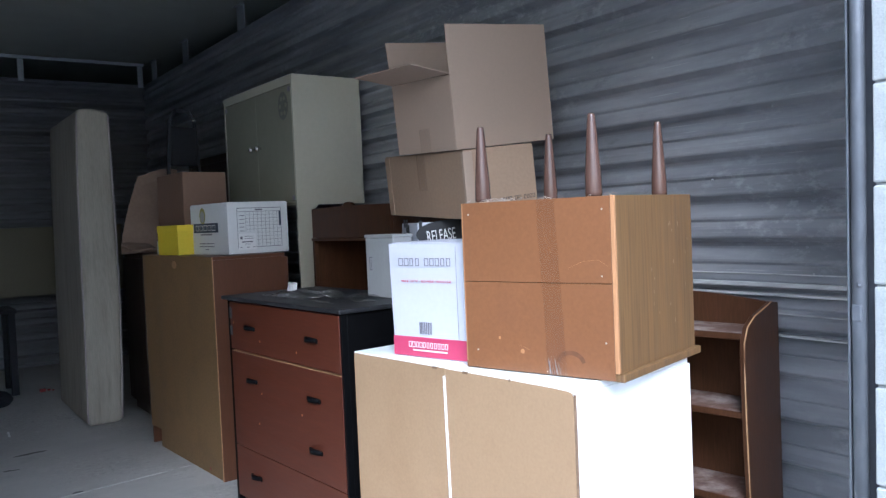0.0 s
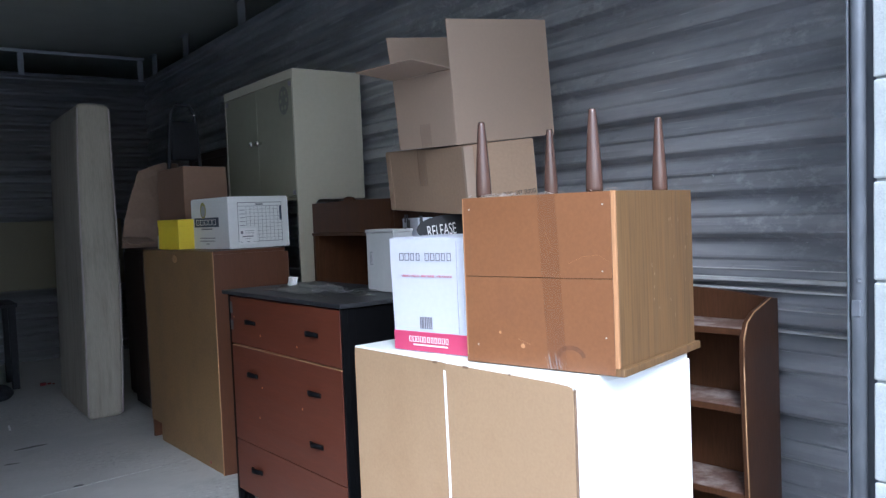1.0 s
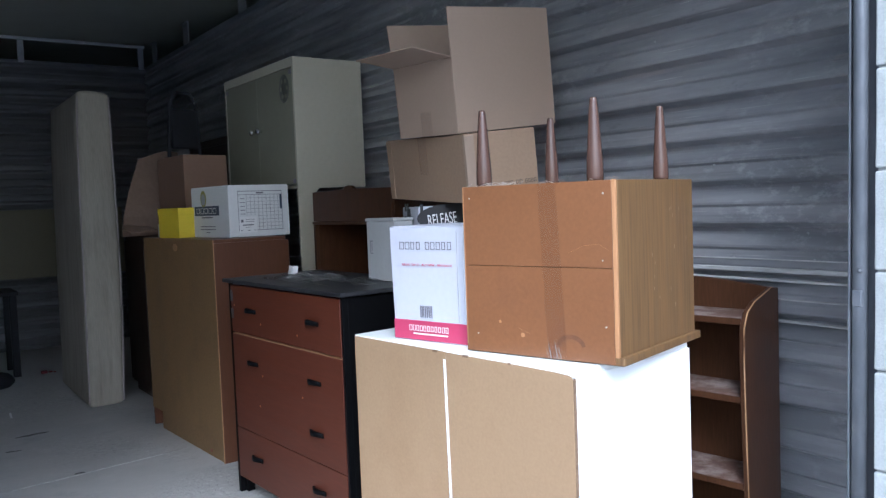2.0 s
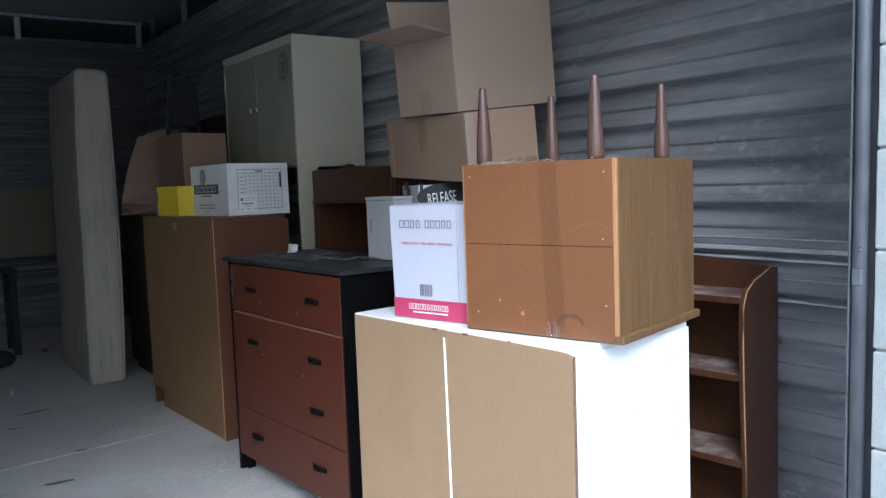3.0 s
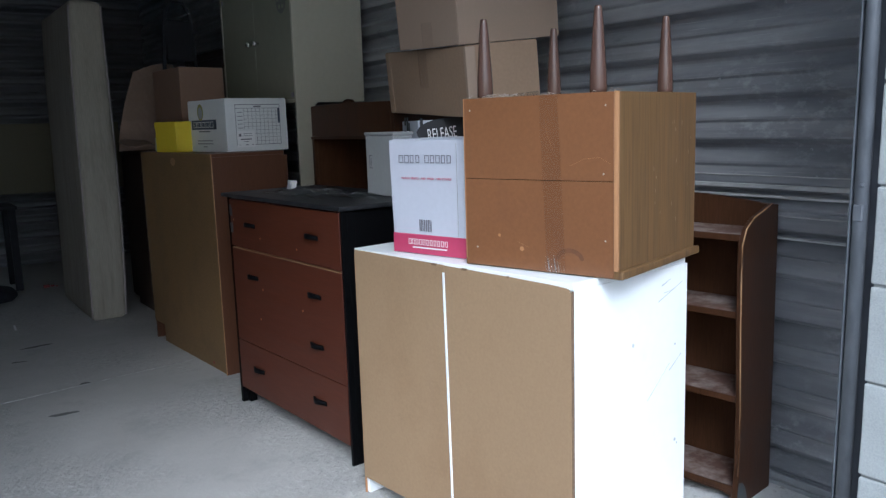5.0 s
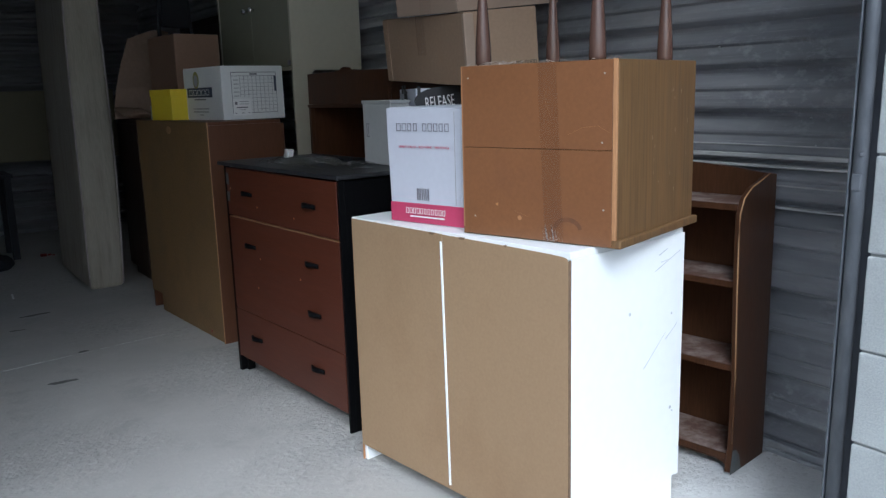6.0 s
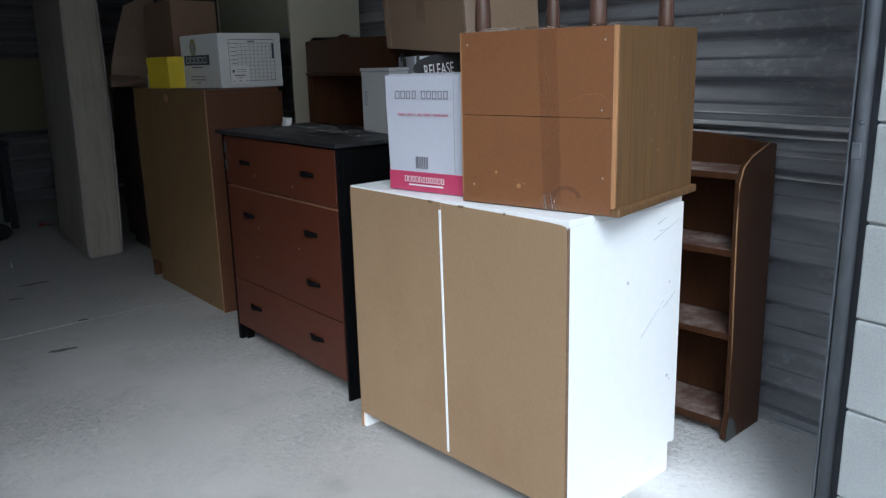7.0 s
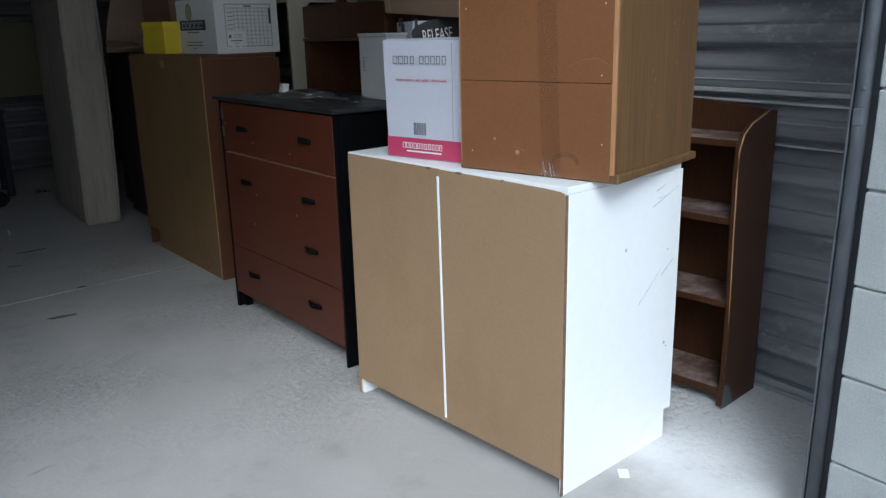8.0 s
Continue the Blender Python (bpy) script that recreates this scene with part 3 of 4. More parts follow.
# ---- nightstand standing on its top, legs in the air ----
def nightstand(m):
    w, d, h = 0.439, 0.441, 0.430
    t = thing("nightstand", m, "walnut laminate nightstand upside down, orange hardboard back, four legs up", "nightstand")
    lip = 0.020
    part("top", slab(0.0005, -0.012, 0, d + 0.012, w + 0.004, lip, 0.003), WALNUT, t, "overhanging walnut top, lying face down")
    for y in (0.0, w - 0.014):
        part("side_panel", slab(0.006, y, lip, d, y + 0.014, h, 0.001), WALNUT, t, "walnut-grained laminate side")
    part("base_panel", slab(0.006, 0.0145, h - 0.016, d, w - 0.0145, h - 0.002, 0.001), WALNUT, t)
    part("front_panel", slab(d - 0.016, 0.0145, lip, d - 0.001, w - 0.0145, h - 0.017, 0.001), WALNUT, t)
    part("edging", slab(-0.003, 0.0, lip, 0.0058, 0.0095, h + 0.001, 0.001), EDGE_WOOD, t, "raw wood edge, chipped")
    part("edging", slab(-0.003, w - 0.004, lip, 0.0058, w, h, 0.001), EDGE_WOOD, t)
    zmid = lip + (h - lip) * 0.505
    part("back_panel", slab(-0.004, 0.010, 0.004, -0.0002, w - 0.0045, zmid - 0.0007, 0.0008), HARD_ORANGE, t, "orange-brown hardboard back")
    part("back_panel", slab(-0.004, 0.010, zmid + 0.0007, -0.0002, w - 0.0045, h, 0.0008), HARD_ORANGE, t)
    # clear packing tape down the back, wrinkled
    bm = bmesh.new()
    grid = [[bm.verts.new((-0.0047 - abs(0.0016 * noise.noise(Vector((a * 1.7, b * 0.9, 3)))), 0.172 + (a / 6 - 0.5) * 0.052 + 0.02 * (b / 30 - 0.5) + 0.003 * noise.noise(Vector((a * 0.2, b * 0.35, 8))), 0.003 + (h - 0.001) * b / 30)) for a in range(7)] for b in range(31)]
    for lo, hi in zip(grid, grid[1:]):
        for a in range(6):
            bm.faces.new((lo[a], hi[a], hi[a + 1], lo[a + 1])).smooth = True
    part("packing_tape", bm, TAPE, t, "strip of clear packing tape, wrinkled")
    for y, z in ((0.030, 0.40), (0.030, 0.09), (0.415, 0.40), (0.40, 0.05), (0.035, 0.245)):
        part("nail", lathe([(0.0022, 0), (0.0022, 0.001)], n=8, axis=pose(-0.004, y, z, 0, -90, 0)), GALV, t)
    for y, z, r in ((0.33, 0.085, 0.004), (0.262, 0.055, 0.006)):
        part("scuff", lathe([(r, 0), (r, 0.0004)], n=10, axis=pose(-0.004, y, z, 0, -90, 0)), EDGE_WOOD, t)
    # arc-shaped water stain near the lower edge
    arc = [(0.185 + 0.040 * math.cos(a), 0.036 + 0.030 * math.sin(a)) for a in np.linspace(0.1, 3.0, 14)]
    inner = [(0.185 + 0.030 * math.cos(a), 0.034 + 0.021 * math.sin(a)) for a in np.linspace(3.0, 0.1, 14)]
    part("water_stain", plate([p for p in arc + inner], 0.0004, Matrix(((0, 0, 1, -0.0044), (1, 0, 0, -0.06), (0, 1, 0, 0), (0, 0, 0, 1))), 0), WATERMARK, t, "brown ring of a water stain")
    bm = bmesh.new()
    for k in range(7):
        y0 = 0.150 + 0.006 * k + 0.003 * math.sin(k * 2.1)
        q = [bm.verts.new(p) for p in ((-0.0068, y0, 0.004), (-0.0074, y0 + 0.003 + 0.001 * (k % 3), 0.006), (-0.0070, y0 + 0.010, 0.030 + 0.008 * (k % 4)), (-0.0066, y0 + 0.008, 0.034 + 0.006 * (k % 3)))]
        bm.faces.new(q)
    part("tape_end", bm, FILM, t, "crumpled shiny end of the tape")
    rnd_k = random.Random(12)
    for _ in range(16):
        x, z = rnd_k.choice((0.30, 0.33, 0.40, 0.20)) + rnd_k.gauss(0, 0.03), rnd_k.uniform(0.10, 0.36)
        l = rnd_k.uniform(0.002, 0.006)
        part("knock", slab(x - 0.0008, -0.0003, z - l, x + 0.0008, 0.0004, z + l, 0), KNOCK, t, "small pale knock in the laminate")
    # fine pale scratches
    for pts in (((0.018, 0.268), (0.045, 0.283), (0.085, 0.279), (0.125, 0.262)), ((0.17, 0.30), (0.185, 0.335), (0.19, 0.37)), ((0.24, 0.06), (0.275, 0.072))):
        part("scratch", tube([(-0.0041, y, z) for y, z in pts], 0.00028, 5), EDGE_WOOD, t, "fine pale scratch")
    # tapered turned legs
    for x, y, lean in ((0.050, 0.078, 0), (0.042, w - 0.040, 0), (d - 0.062, 0.060, 0), (d - 0.065, w - 0.042, 0)):
        part("leg", lathe([(0.0195, 0), (0.0205, 0.012), (0.0195, 0.05), (0.0125, 0.155), (0.0095, 0.190), (0.0085, 0.197), (0.006, 0.199)], (x, y, h - 0.001), 20), LEG, t, "turned tapered leg")
    # fluff and dust caught along the upper edge
    rnd = random.Random(4)
    for yc, n in ((0.345, 30), (0.19, 4), (0.03, 4), (0.09, 3)):
        bm = bmesh.new()
        for _ in range(n):
            p = Vector((0.004 + rnd.random() * 0.05, yc + rnd.gauss(0, 0.03), h))
            pts = [p + Vector((rnd.uniform(-0.012, 0.012), rnd.uniform(-0.02, 0.02), rnd.random() * 0.010)) for _ in range(3)]
            pts[0].z = h
            bm2 = tube(pts, 0.0006, 4)
            me = bpy.data.meshes.new("tmp")
            bm2.to_mesh(me)
            bm2.free()
            bm.from_mesh(me)
            bpy.data.meshes.remove(me)
        tagged(part("fluff", bm, FLUFF, t, "tuft of grey dust fluff"), kind="stuff")
    return t


nightstand(pose(1.370, 1.251, 0.7985, 0, 0, 15.3))


# ---- cartons ----
def print_plane(x, y, z):
    """Local plane on the aisle face of a carton: text runs towards -y."""
    return Matrix(((0, 0, -1, x), (-1, 0, 0, y), (0, 1, 0, z), (0, 0, 0, 1)))


def side_plane(x, y, z):
    """Local plane on the face towards the opening: text runs towards +x."""
    return Matrix(((1, 0, 0, x), (0, 0, -1, y), (0, 1, 0, z), (0, 0, 0, 1)))


def word(rects, x0, x1, y0, y1, n, rnd):
    """A small word as n plain open frames."""
    step = (x1 - x0) / n
    for i in range(n):
        a, b, s = x0 + i * step, x0 + i * step + step * rnd.uniform(0.6, 0.8), (y1 - y0) * 0.10
        rects += [(a, y0, a + s, y1), (b - s, y0, b, y1), (a + s, y0, b - s, y0 + s), (a + s, y1 - s, b - s, y1)]


def wine_carton(m):
    w, d, h = 0.272, 0.235, 0.326
    c = thing("wine_carton", m, "white wine carton with a magenta band along its foot", "carton")
    body = warp(finer(slab(0, 0, 0, d, w, h, 0.003), 3), 0.15, 0.0015, 3)
    for v in body.verts:
        v.co.y += 0.010 * (v.co.z / h) * max(0.0, v.co.y / w)
    part("body", body, PAPER_WHITE, c, "white printed card")
    part("fold_mark", slab(-0.0016, 0.0245, 0.06, 0.0005, 0.0258, h - 0.01, 0.0005), PAPER_GREY, c, "soft crease in the card")
    part("top_flap", slab(0.002, 0.002, h + 0.0005, d - 0.002, w / 2 - 0.001, h + 0.003, 0.001), PAPER_WHITE, c)
    part("top_flap", slab(0.002, w / 2 + 0.001, h + 0.0005, d - 0.002, w - 0.002, h + 0.003, 0.001), PAPER_WHITE, c)
    part("band", slab(-0.0022, -0.0022, 0.002, d + 0.002, w + 0.002, 0.058, 0.002), MAGENTA, c, "magenta printed band")
    rnd = random.Random(2)
    r = []
    word(r, -0.098, -0.010, 0.0, 0.022, 4, rnd)
    word(r, 0.002, 0.104, 0.0, 0.022, 5, rnd)
    bars("brand_mark", r, INK_GREY, c, print_plane(-0.0022, w / 2 + 0.006, 0.262), "thin grey brand mark as plain bars")
    letters("lettering", "VINHO TINTO - RED WINE - VIN ROUGE", 0.0095, INK_RED, c, print_plane(-0.0022, w / 2 + 0.002, 0.218), 0.190)
    r = []
    x = -0.022
    while x < 0.026:
        b = rnd.choice((0.002, 0.003, 0.004))
        r.append((x, 0, x + b, 0.034))
        x += b + rnd.choice((0.002, 0.003))
    bars("bar_code", r, INK_GREY, c, print_plane(-0.0022, w / 2 + 0.010, 0.068), "printed bar code")
    r = []
    word(r, -0.070, 0.082, 0.0, 0.016, 11, rnd)
    bars("band_mark", r, INK_WHITE, c, print_plane(-0.0048, w / 2 + 0.004, 0.029), "white brand mark as plain bars")
    bars("band_line", [(-0.055, -0.010, 0.075, -0.006)], INK_WHITE, c, print_plane(-0.0048, w / 2 + 0.004, 0.029), "small white print as a plain bar")
    return c


wine_carton(pose(1.292, 1.729, 0.7985, 0, 0, 13.8))


def carton_body(c, d, w, h, mat, tape=True):
    part("body", warp(finer(slab(0, 0, 0, d, w, h, 0.004), 3), 0.2, 0.003, d * 7 + w), mat, c)


# two brown cartons stacked askew, the upper one open
TILT = Matrix.Rotation(-0.103, 4, "Y") @ Matrix.Rotation(0.038, 4, "X")
CA = Vector((1.634, 2.163, 1.418))
A_D, A_W, A_H = 0.292, 0.606, 0.236
MA = Matrix.Translation(CA) @ TILT @ Matrix.Rotation(-0.11, 4, "Z")
carton = thing("cardboard_carton", MA @ Matrix.Translation((0, 0, -A_H)), "closed brown cardboard carton with clear tape, lying askew", "carton", "brown cartons")
carton_body(carton, A_D, A_W, A_H, CARD)
part("tape", slab(-0.0035, 0.275, 0.10, 0.01, 0.335, A_H + 0.002, 0.001), TAPE, carton, "clear packing tape over the seam")
part("corner_fold", slab(-0.003, -0.004, 0.0, 0.035, 0.012, A_H - 0.004, 0.003), CARD_PALE, carton, "crushed pale corner")
part("corner_fold", slab(-0.003, A_W - 0.035, 0.002, 0.01, A_W + 0.004, A_H - 0.004, 0.003), CARD, carton)
r = []
word(r, -0.062, -0.022, 0, 0.014, 3, random.Random(1))
word(r, -0.012, 0.018, 0, 0.014, 2, random.Random(2))
word(r, 0.028, 0.078, 0, 0.014, 4, random.Random(3))
bars("date_stamp", r, INK, carton, side_plane(0.205, -0.0035, 0.045), "stamped date as plain bars")

B_D, B_W, B_H, B_F = 0.47, 0.35, 0.255, 0.162
MB = Matrix.Translation(CA) @ TILT @ Matrix.Translation((0.004, 0.034, 0.004)) @ Matrix.Rotation(0.033, 4, "Z")
carton = thing("cardboard_carton", MB, "open pale cardboard carton with its flaps up, stacked on another", "carton", "brown cartons")
T = 0.005
for b in ((0, 0, 0, B_D, T, B_H + B_F + 0.006), (0, B_W - T, 0, B_D, B_W, B_H), (0, T, 0, T, B_W - T, B_H), (B_D - T, T, 0, B_D, B_W - T, B_H)):
    part("wall", slab(*b, 0.0015), CARD_PALE, carton)
part("bottom", slab(T, T, 0, B_D - T, B_W - T, T, 0.001), CARD_PALE, carton)
bm = slab(0, 0, 0, B_D, 0.004, B_F, 0.0012)
bm.transform(Matrix.Translation((0, B_W - 0.004, B_H + 0.001)) @ Matrix.Rotation(radians(-5), 4, "X"))
part("flap", bm, CARD_PALE, carton, "flap standing upright")
bm = finer(slab(-B_F, 0.0, 0, 0, B_W, 0.004, 0.001), 2)
bm.transform(Matrix.Translation((0.0, 0, B_H + 0.002)) @ Matrix.Rotation(radians(12), 4, "Y"))
part("flap", bm, CARD_PALE, carton, "flap folded outwards")
bm = slab(0, 0, 0, 0.004, B_W - 0.02, B_F, 0.001)
bm.transform(Matrix.Translation((B_D - 0.004, 0.01, B_H + 0.001)) @ Matrix.Rotation(radians(-55), 4, "Y"))
part("flap", bm, CARD_PALE, carton, "flap leaning inwards")
part("tape", slab(-0.002, B_W / 2 - 0.03, 0.0, 0.003, B_W / 2 + 0.03, 0.085, 0.001), TAPE, carton, "clear packing tape")

# printed carton under them and the plain one that carries it
carton = thing("printed_carton", pose(1.605, 2.415, 0.908, 0, 0, -20), "white carton with a black oval print under the brown cartons", "carton")
part("body", warp(finer(slab(0, 0, 0, 0.36, 0.26, 0.271, 0.004), 2), 0.2, 0.002), PAPER_WHITE, carton)
oval = [(0.150 * math.cos(a) * (1 if math.cos(a) > 0 else 0.9), 0.052 * math.sin(a)) for a in np.linspace(0, 2 * math.pi, 29)[:-1]]
part("oval_print", plate(oval, 0.0006, side_plane(0.128, -0.0022, 0.228), 0), INK, carton, "black oval print")
letters("lettering", "RELEASE", 0.060, INK_WHITE, carton, side_plane(0.088, -0.003, 0.222) @ Matrix.Rotation(0.10, 4, "Z") @ Matrix.Shear("XY", 4, (0.12, 0)), 0.108)
bars("print_mark", [(-0.05, 0.0, -0.025, 0.05), (-0.02, -0.02, 0.0, 0.03), (-0.09, 0.02, -0.06, 0.05), (-0.10, -0.03, -0.07, 0.0)], INK, carton, print_plane(-0.0022, 0.12, 0.235), "dark print as plain bars")
bars("print_mark", [(0.006, 0.03, 0.018, 0.075), (0.004, -0.045, 0.012, -0.015), (0.016, -0.045, 0.022, -0.02)], INK, carton, side_plane(0.0, -0.0022, 0.205), "dark print as plain bars")
carton = thing("cardboard_carton", pose(1.70, 2.17, 0, 0, 0, 0), "large plain brown carton standing on the floor behind the dresser", "carton", "brown cartons")
carton_body(carton, 0.44, 0.58, 0.903, CARD)

# white carton on the dresser; the wine carton's shadow is in its grey
carton = thing("white_carton", pose(1.535, 2.475, 0.908, 0, 0, 2), "plain white lidded carton on the dresser top, its shade painted grey", "carton")
part("body", slab(0, 0, 0, 0.085, 0.188, 0.222, 0.003), PAPER_GREY, carton)
part("lid", slab(-0.003, -0.003, 0.2225, 0.088, 0.191, 0.234, 0.002), PAPER_GREY, carton, "shallow lid")
bars("print_mark", [(-0.02, 0.0, -0.016, 0.05), (-0.016, 0.046, 0.0, 0.05), (-0.010, 0.01, -0.006, 0.04), (-0.016, 0.0, 0.0, 0.004)], INK_GREY, carton, print_plane(-0.0004, 0.145, 0.10), "grey print as plain bars")


# ---- dresser ----
def dresser(m):
    w, d, h = 0.905, 0.455, 0.907
    t = thing("dresser", m, "black dresser with mahogany drawer fronts and a dusty top", "dresser")
    part("top", slab(-0.012, -0.012, h - 0.0155, d, w + 0.048, h, 0.003), BLACK_TOP, t, "dusty black top")
    for y in (0.0, w - 0.032):
        part("post", slab(0.0225, y, 0, 0.055, y + 0.032, h - 0.016, 0.002), BLACK, t, "black front post and foot")
        part("side_panel", slab(0.0555, y + 0.003, 0.07, d - 0.041, y + 0.025, h - 0.016, 0.001), BLACK, t, "black side panel")
        part("post", slab(d - 0.04, y, 0, d, y + 0.032, h - 0.016, 0.002), BLACK, t)
    for y, wide in ((0.0, 0.012), (w - 0.012, 0.022)):
        part("front_edge", slab(0.0, y, 0, 0.022, y + wide, h - 0.016, 0.001), BLACK, t, "thin black front edge")
    part("back", slab(d - 0.008, 0.033, 0.07, d - 0.002, w - 0.033, h - 0.025, 0.001), HARDBOARD, t)
    part("bottom_rail", slab(0.060, 0.0325, 0.055, 0.10, w - 0.0325, 0.075, 0.002), BLACK, t)
    part("divider", slab(0.014, 0.0325, 0.075, d - 0.01, w - 0.0325, 0.085, 0.001), BLACK, t)
    for z0, z1, handles in ((0.072, 0.285, ((0.205, 0.185), (0.705, 0.185))), (0.288, 0.680, ((0.205, 0.575), (0.705, 0.575), (0.205, 0.392))),
                            (0.688, h - 0.022, ((0.205, 0.786), (0.705, 0.786)))):
        dr = part("drawer_front", slab(-0.002, 0.013, z0, 0.022, w - 0.013, z1, 0.002), MAHOGANY, t, "mahogany-coloured drawer front")
        for y, z in handles:
            part("handle", handle_bm(-0.002, y, z), BLACK, dr, "small black bridge handle")
    part("inner_top", slab(-0.001, 0.014, 0.6803, 0.02, w - 0.014, 0.6822, 0.0006), WORN, t, "pale edge above the second drawer")
    for y, z in ((0.62, 0.742), (0.32, 0.730), (0.625, 0.535), (0.30, 0.505), (0.66, 0.41), (0.86, 0.80)):
        part("scuff", lathe([(0.0045, 0), (0.0045, 0.0006)], n=8, axis=pose(-0.002, y, z, 0, -90, 0)), EDGE_WOOD, t, "pale chip")
    for z0, z1 in ((0.815, 0.862), (0.745, 0.785)):
        part("tape_residue", warp(finer(slab(-0.0030, 0.872, z0, -0.0020, 0.892, z1, 0), 2), 0.03, 0.002), SCUFF_GREY, t, "grey tape residue")
    part("scuff", lathe([(0.005, 0), (0.005, 0.0006)], n=8, axis=pose(0.25, 0.003, 0.72, 90)), EDGE_WOOD, t, "pale chip")
    return t


def handle_bm(x, y, z):
    """A bridge handle: arched bar along y on a curved plate."""
    bm = bmesh.new()
    n = 9
    rows = []
    for i in range(n):
        s = i / (n - 1) * 2 - 1
        yy = y + s * 0.042
        out = 0.020 * (1 - s * s) + 0.003
        zz = z + 0.006 * (1 - s * s)
        hw = 0.010 - 0.003 * abs(s)
        rows.append([bm.verts.new(p) for p in ((x - out, yy, zz - hw), (x - out, yy, zz + hw * 0.8), (x - out + 0.006, yy, zz + hw), (x - out + 0.006, yy, zz - hw * 0.9))])
    for a, b in zip(rows, rows[1:]):
        for k in range(4):
            bm.faces.new((a[k], a[(k + 1) % 4], b[(k + 1) % 4], b[k])).smooth = True
    bm.faces.new(rows[0])
    bm.faces.new(list(reversed(rows[-1])))
    for s in (-1, 1):
        box_into(bm, x - 0.006, y + s * 0.040 - 0.006, z - 0.008, x, y + s * 0.040 + 0.006, z + 0.008, 0.002)
    bmesh.ops.recalc_face_normals(bm, faces=bm.faces)
    return bm


DRESSER = pose(1.237, 2.340, 0, 0, 0, 2.9)
dresser(DRESSER)

# crumpled clear plastic on the dresser
rnd = random.Random(9)
for cx, cy, lx, ly, hh, label in ((0.19, 0.46, 0.11, 0.33, 0.022, "crumpled clear plastic wrapping on the dresser top"),):
    bm = bmesh.new()
    n = 22
    grid = [[bm.verts.new((cx + (i / n - 0.5) * 2 * lx + 0.03 * noise.noise(Vector((i * 0.3, j * 0.3, 1))), cy + (j / n - 0.5) * 2 * ly + 0.05 * noise.noise(Vector((i * 0.2, j * 0.2, 5))),
             0.909 + max(0.0, hh * (0.35 + 1.6 * noise.noise(Vector((i * 0.33, j * 0.28, 2)))) * (1 - (2 * i / n - 1) ** 4) * (1 - (2 * j / n - 1) ** 4)))) for j in range(n + 1)] for i in range(n + 1)]
    for i in range(n):
        for j in range(n):
            if noise.noise(Vector((i * 0.16, j * 0.2, 9))) > -0.12:
                bm.faces.new((grid[i][j], grid[i + 1][j], grid[i + 1][j + 1], grid[i][j + 1]))
    bmesh.ops.delete(bm, geom=[v for v in bm.verts if not v.link_faces], context="VERTS")
    wrap = thing("plastic_wrapping", DRESSER, label, "plastic wrapping")
    part("film", bm, FILM, wrap)

lump = warp(finer(slab(-0.012, -0.022, 0.0, 0.014, 0.02, 0.036, 0.003), 2), 0.02, 0.006, 2)
for v in lump.verts:
    v.co.z = max(0.0, v.co.z)
ob = tagged(new("paper_scrap", mesh_of("paper_scrap", lump, INK_WHITE)), "crumpled white paper scrap on the dresser top", "paper")
ob.location = (1.455, 3.185, 0.908)


# ---- tall cabinet with its back to the aisle ----
def tall_cabinet(m):
    w, d, h = 0.993, 0.372, 1.059
    t = thing("storage_cabinet", m, "red-brown wooden cabinet with a pale tan back panel towards the aisle", "cabinet")
    part("top", slab(0.004, 0.0, h - 0.016, d, w, h, 0.0015), REDBROWN, t)
    for y in (0.0, w - 0.016):
        part("side_panel", slab(0.004, y, 0.0, d, y + 0.016, h - 0.0165, 0.001), REDBROWN, t, "red-brown veneered side")
    part("back_panel", slab(0.0, 0.002, 0.10, 0.0038, w - 0.002, h - 0.001, 0.001), HARD_TAN, t, "tan hardboard back, stained")
    part("plinth", slab(0.03, 0.0165, 0.0, 0.045, w - 0.10, 0.10, 0.001), HARD_TAN, t)
    part("back_foot", slab(0.008, 0.002, 0.0, 0.0118, w - 0.13, 0.097, 0.001), HARD_TAN, t, "lower back strip")
    for z in (0.10, 0.55):
        part("shelf", slab(0.005, 0.0165, z, d - 0.02, w - 0.0165, z + 0.016, 0.001), REDBROWN, t)
    for y0, y1 in ((0.002, w / 2 - 0.002), (w / 2 + 0.002, w - 0.002)):
        part("door", slab(d + 0.001, y0, 0.02, d + 0.017, y1, h - 0.02, 0.001), REDBROWN, t)
    part("red_mark", slab(0.0062, 0.165, 0.020, 0.0078, 0.180, 0.034, 0.0004), RED, t, "small red sticker scrap")
    part("edge_strip", slab(-0.0006, 0.0, 0.0, 0.0035, 0.0018, h - 0.002, 0.0003), WORN, t)
    part("knot_stain", plate([(0.035 * math.cos(a), 0.02 * math.sin(a)) for a in np.linspace(0, 6.1, 12)], 0.0004, print_plane(0.0002, 0.50, h - 0.045), 0), WORN, t, "dark stain near the top edge")
    return t


tall_cabinet(pose(1.268, 3.639, 0, 0, 0, 2.8))


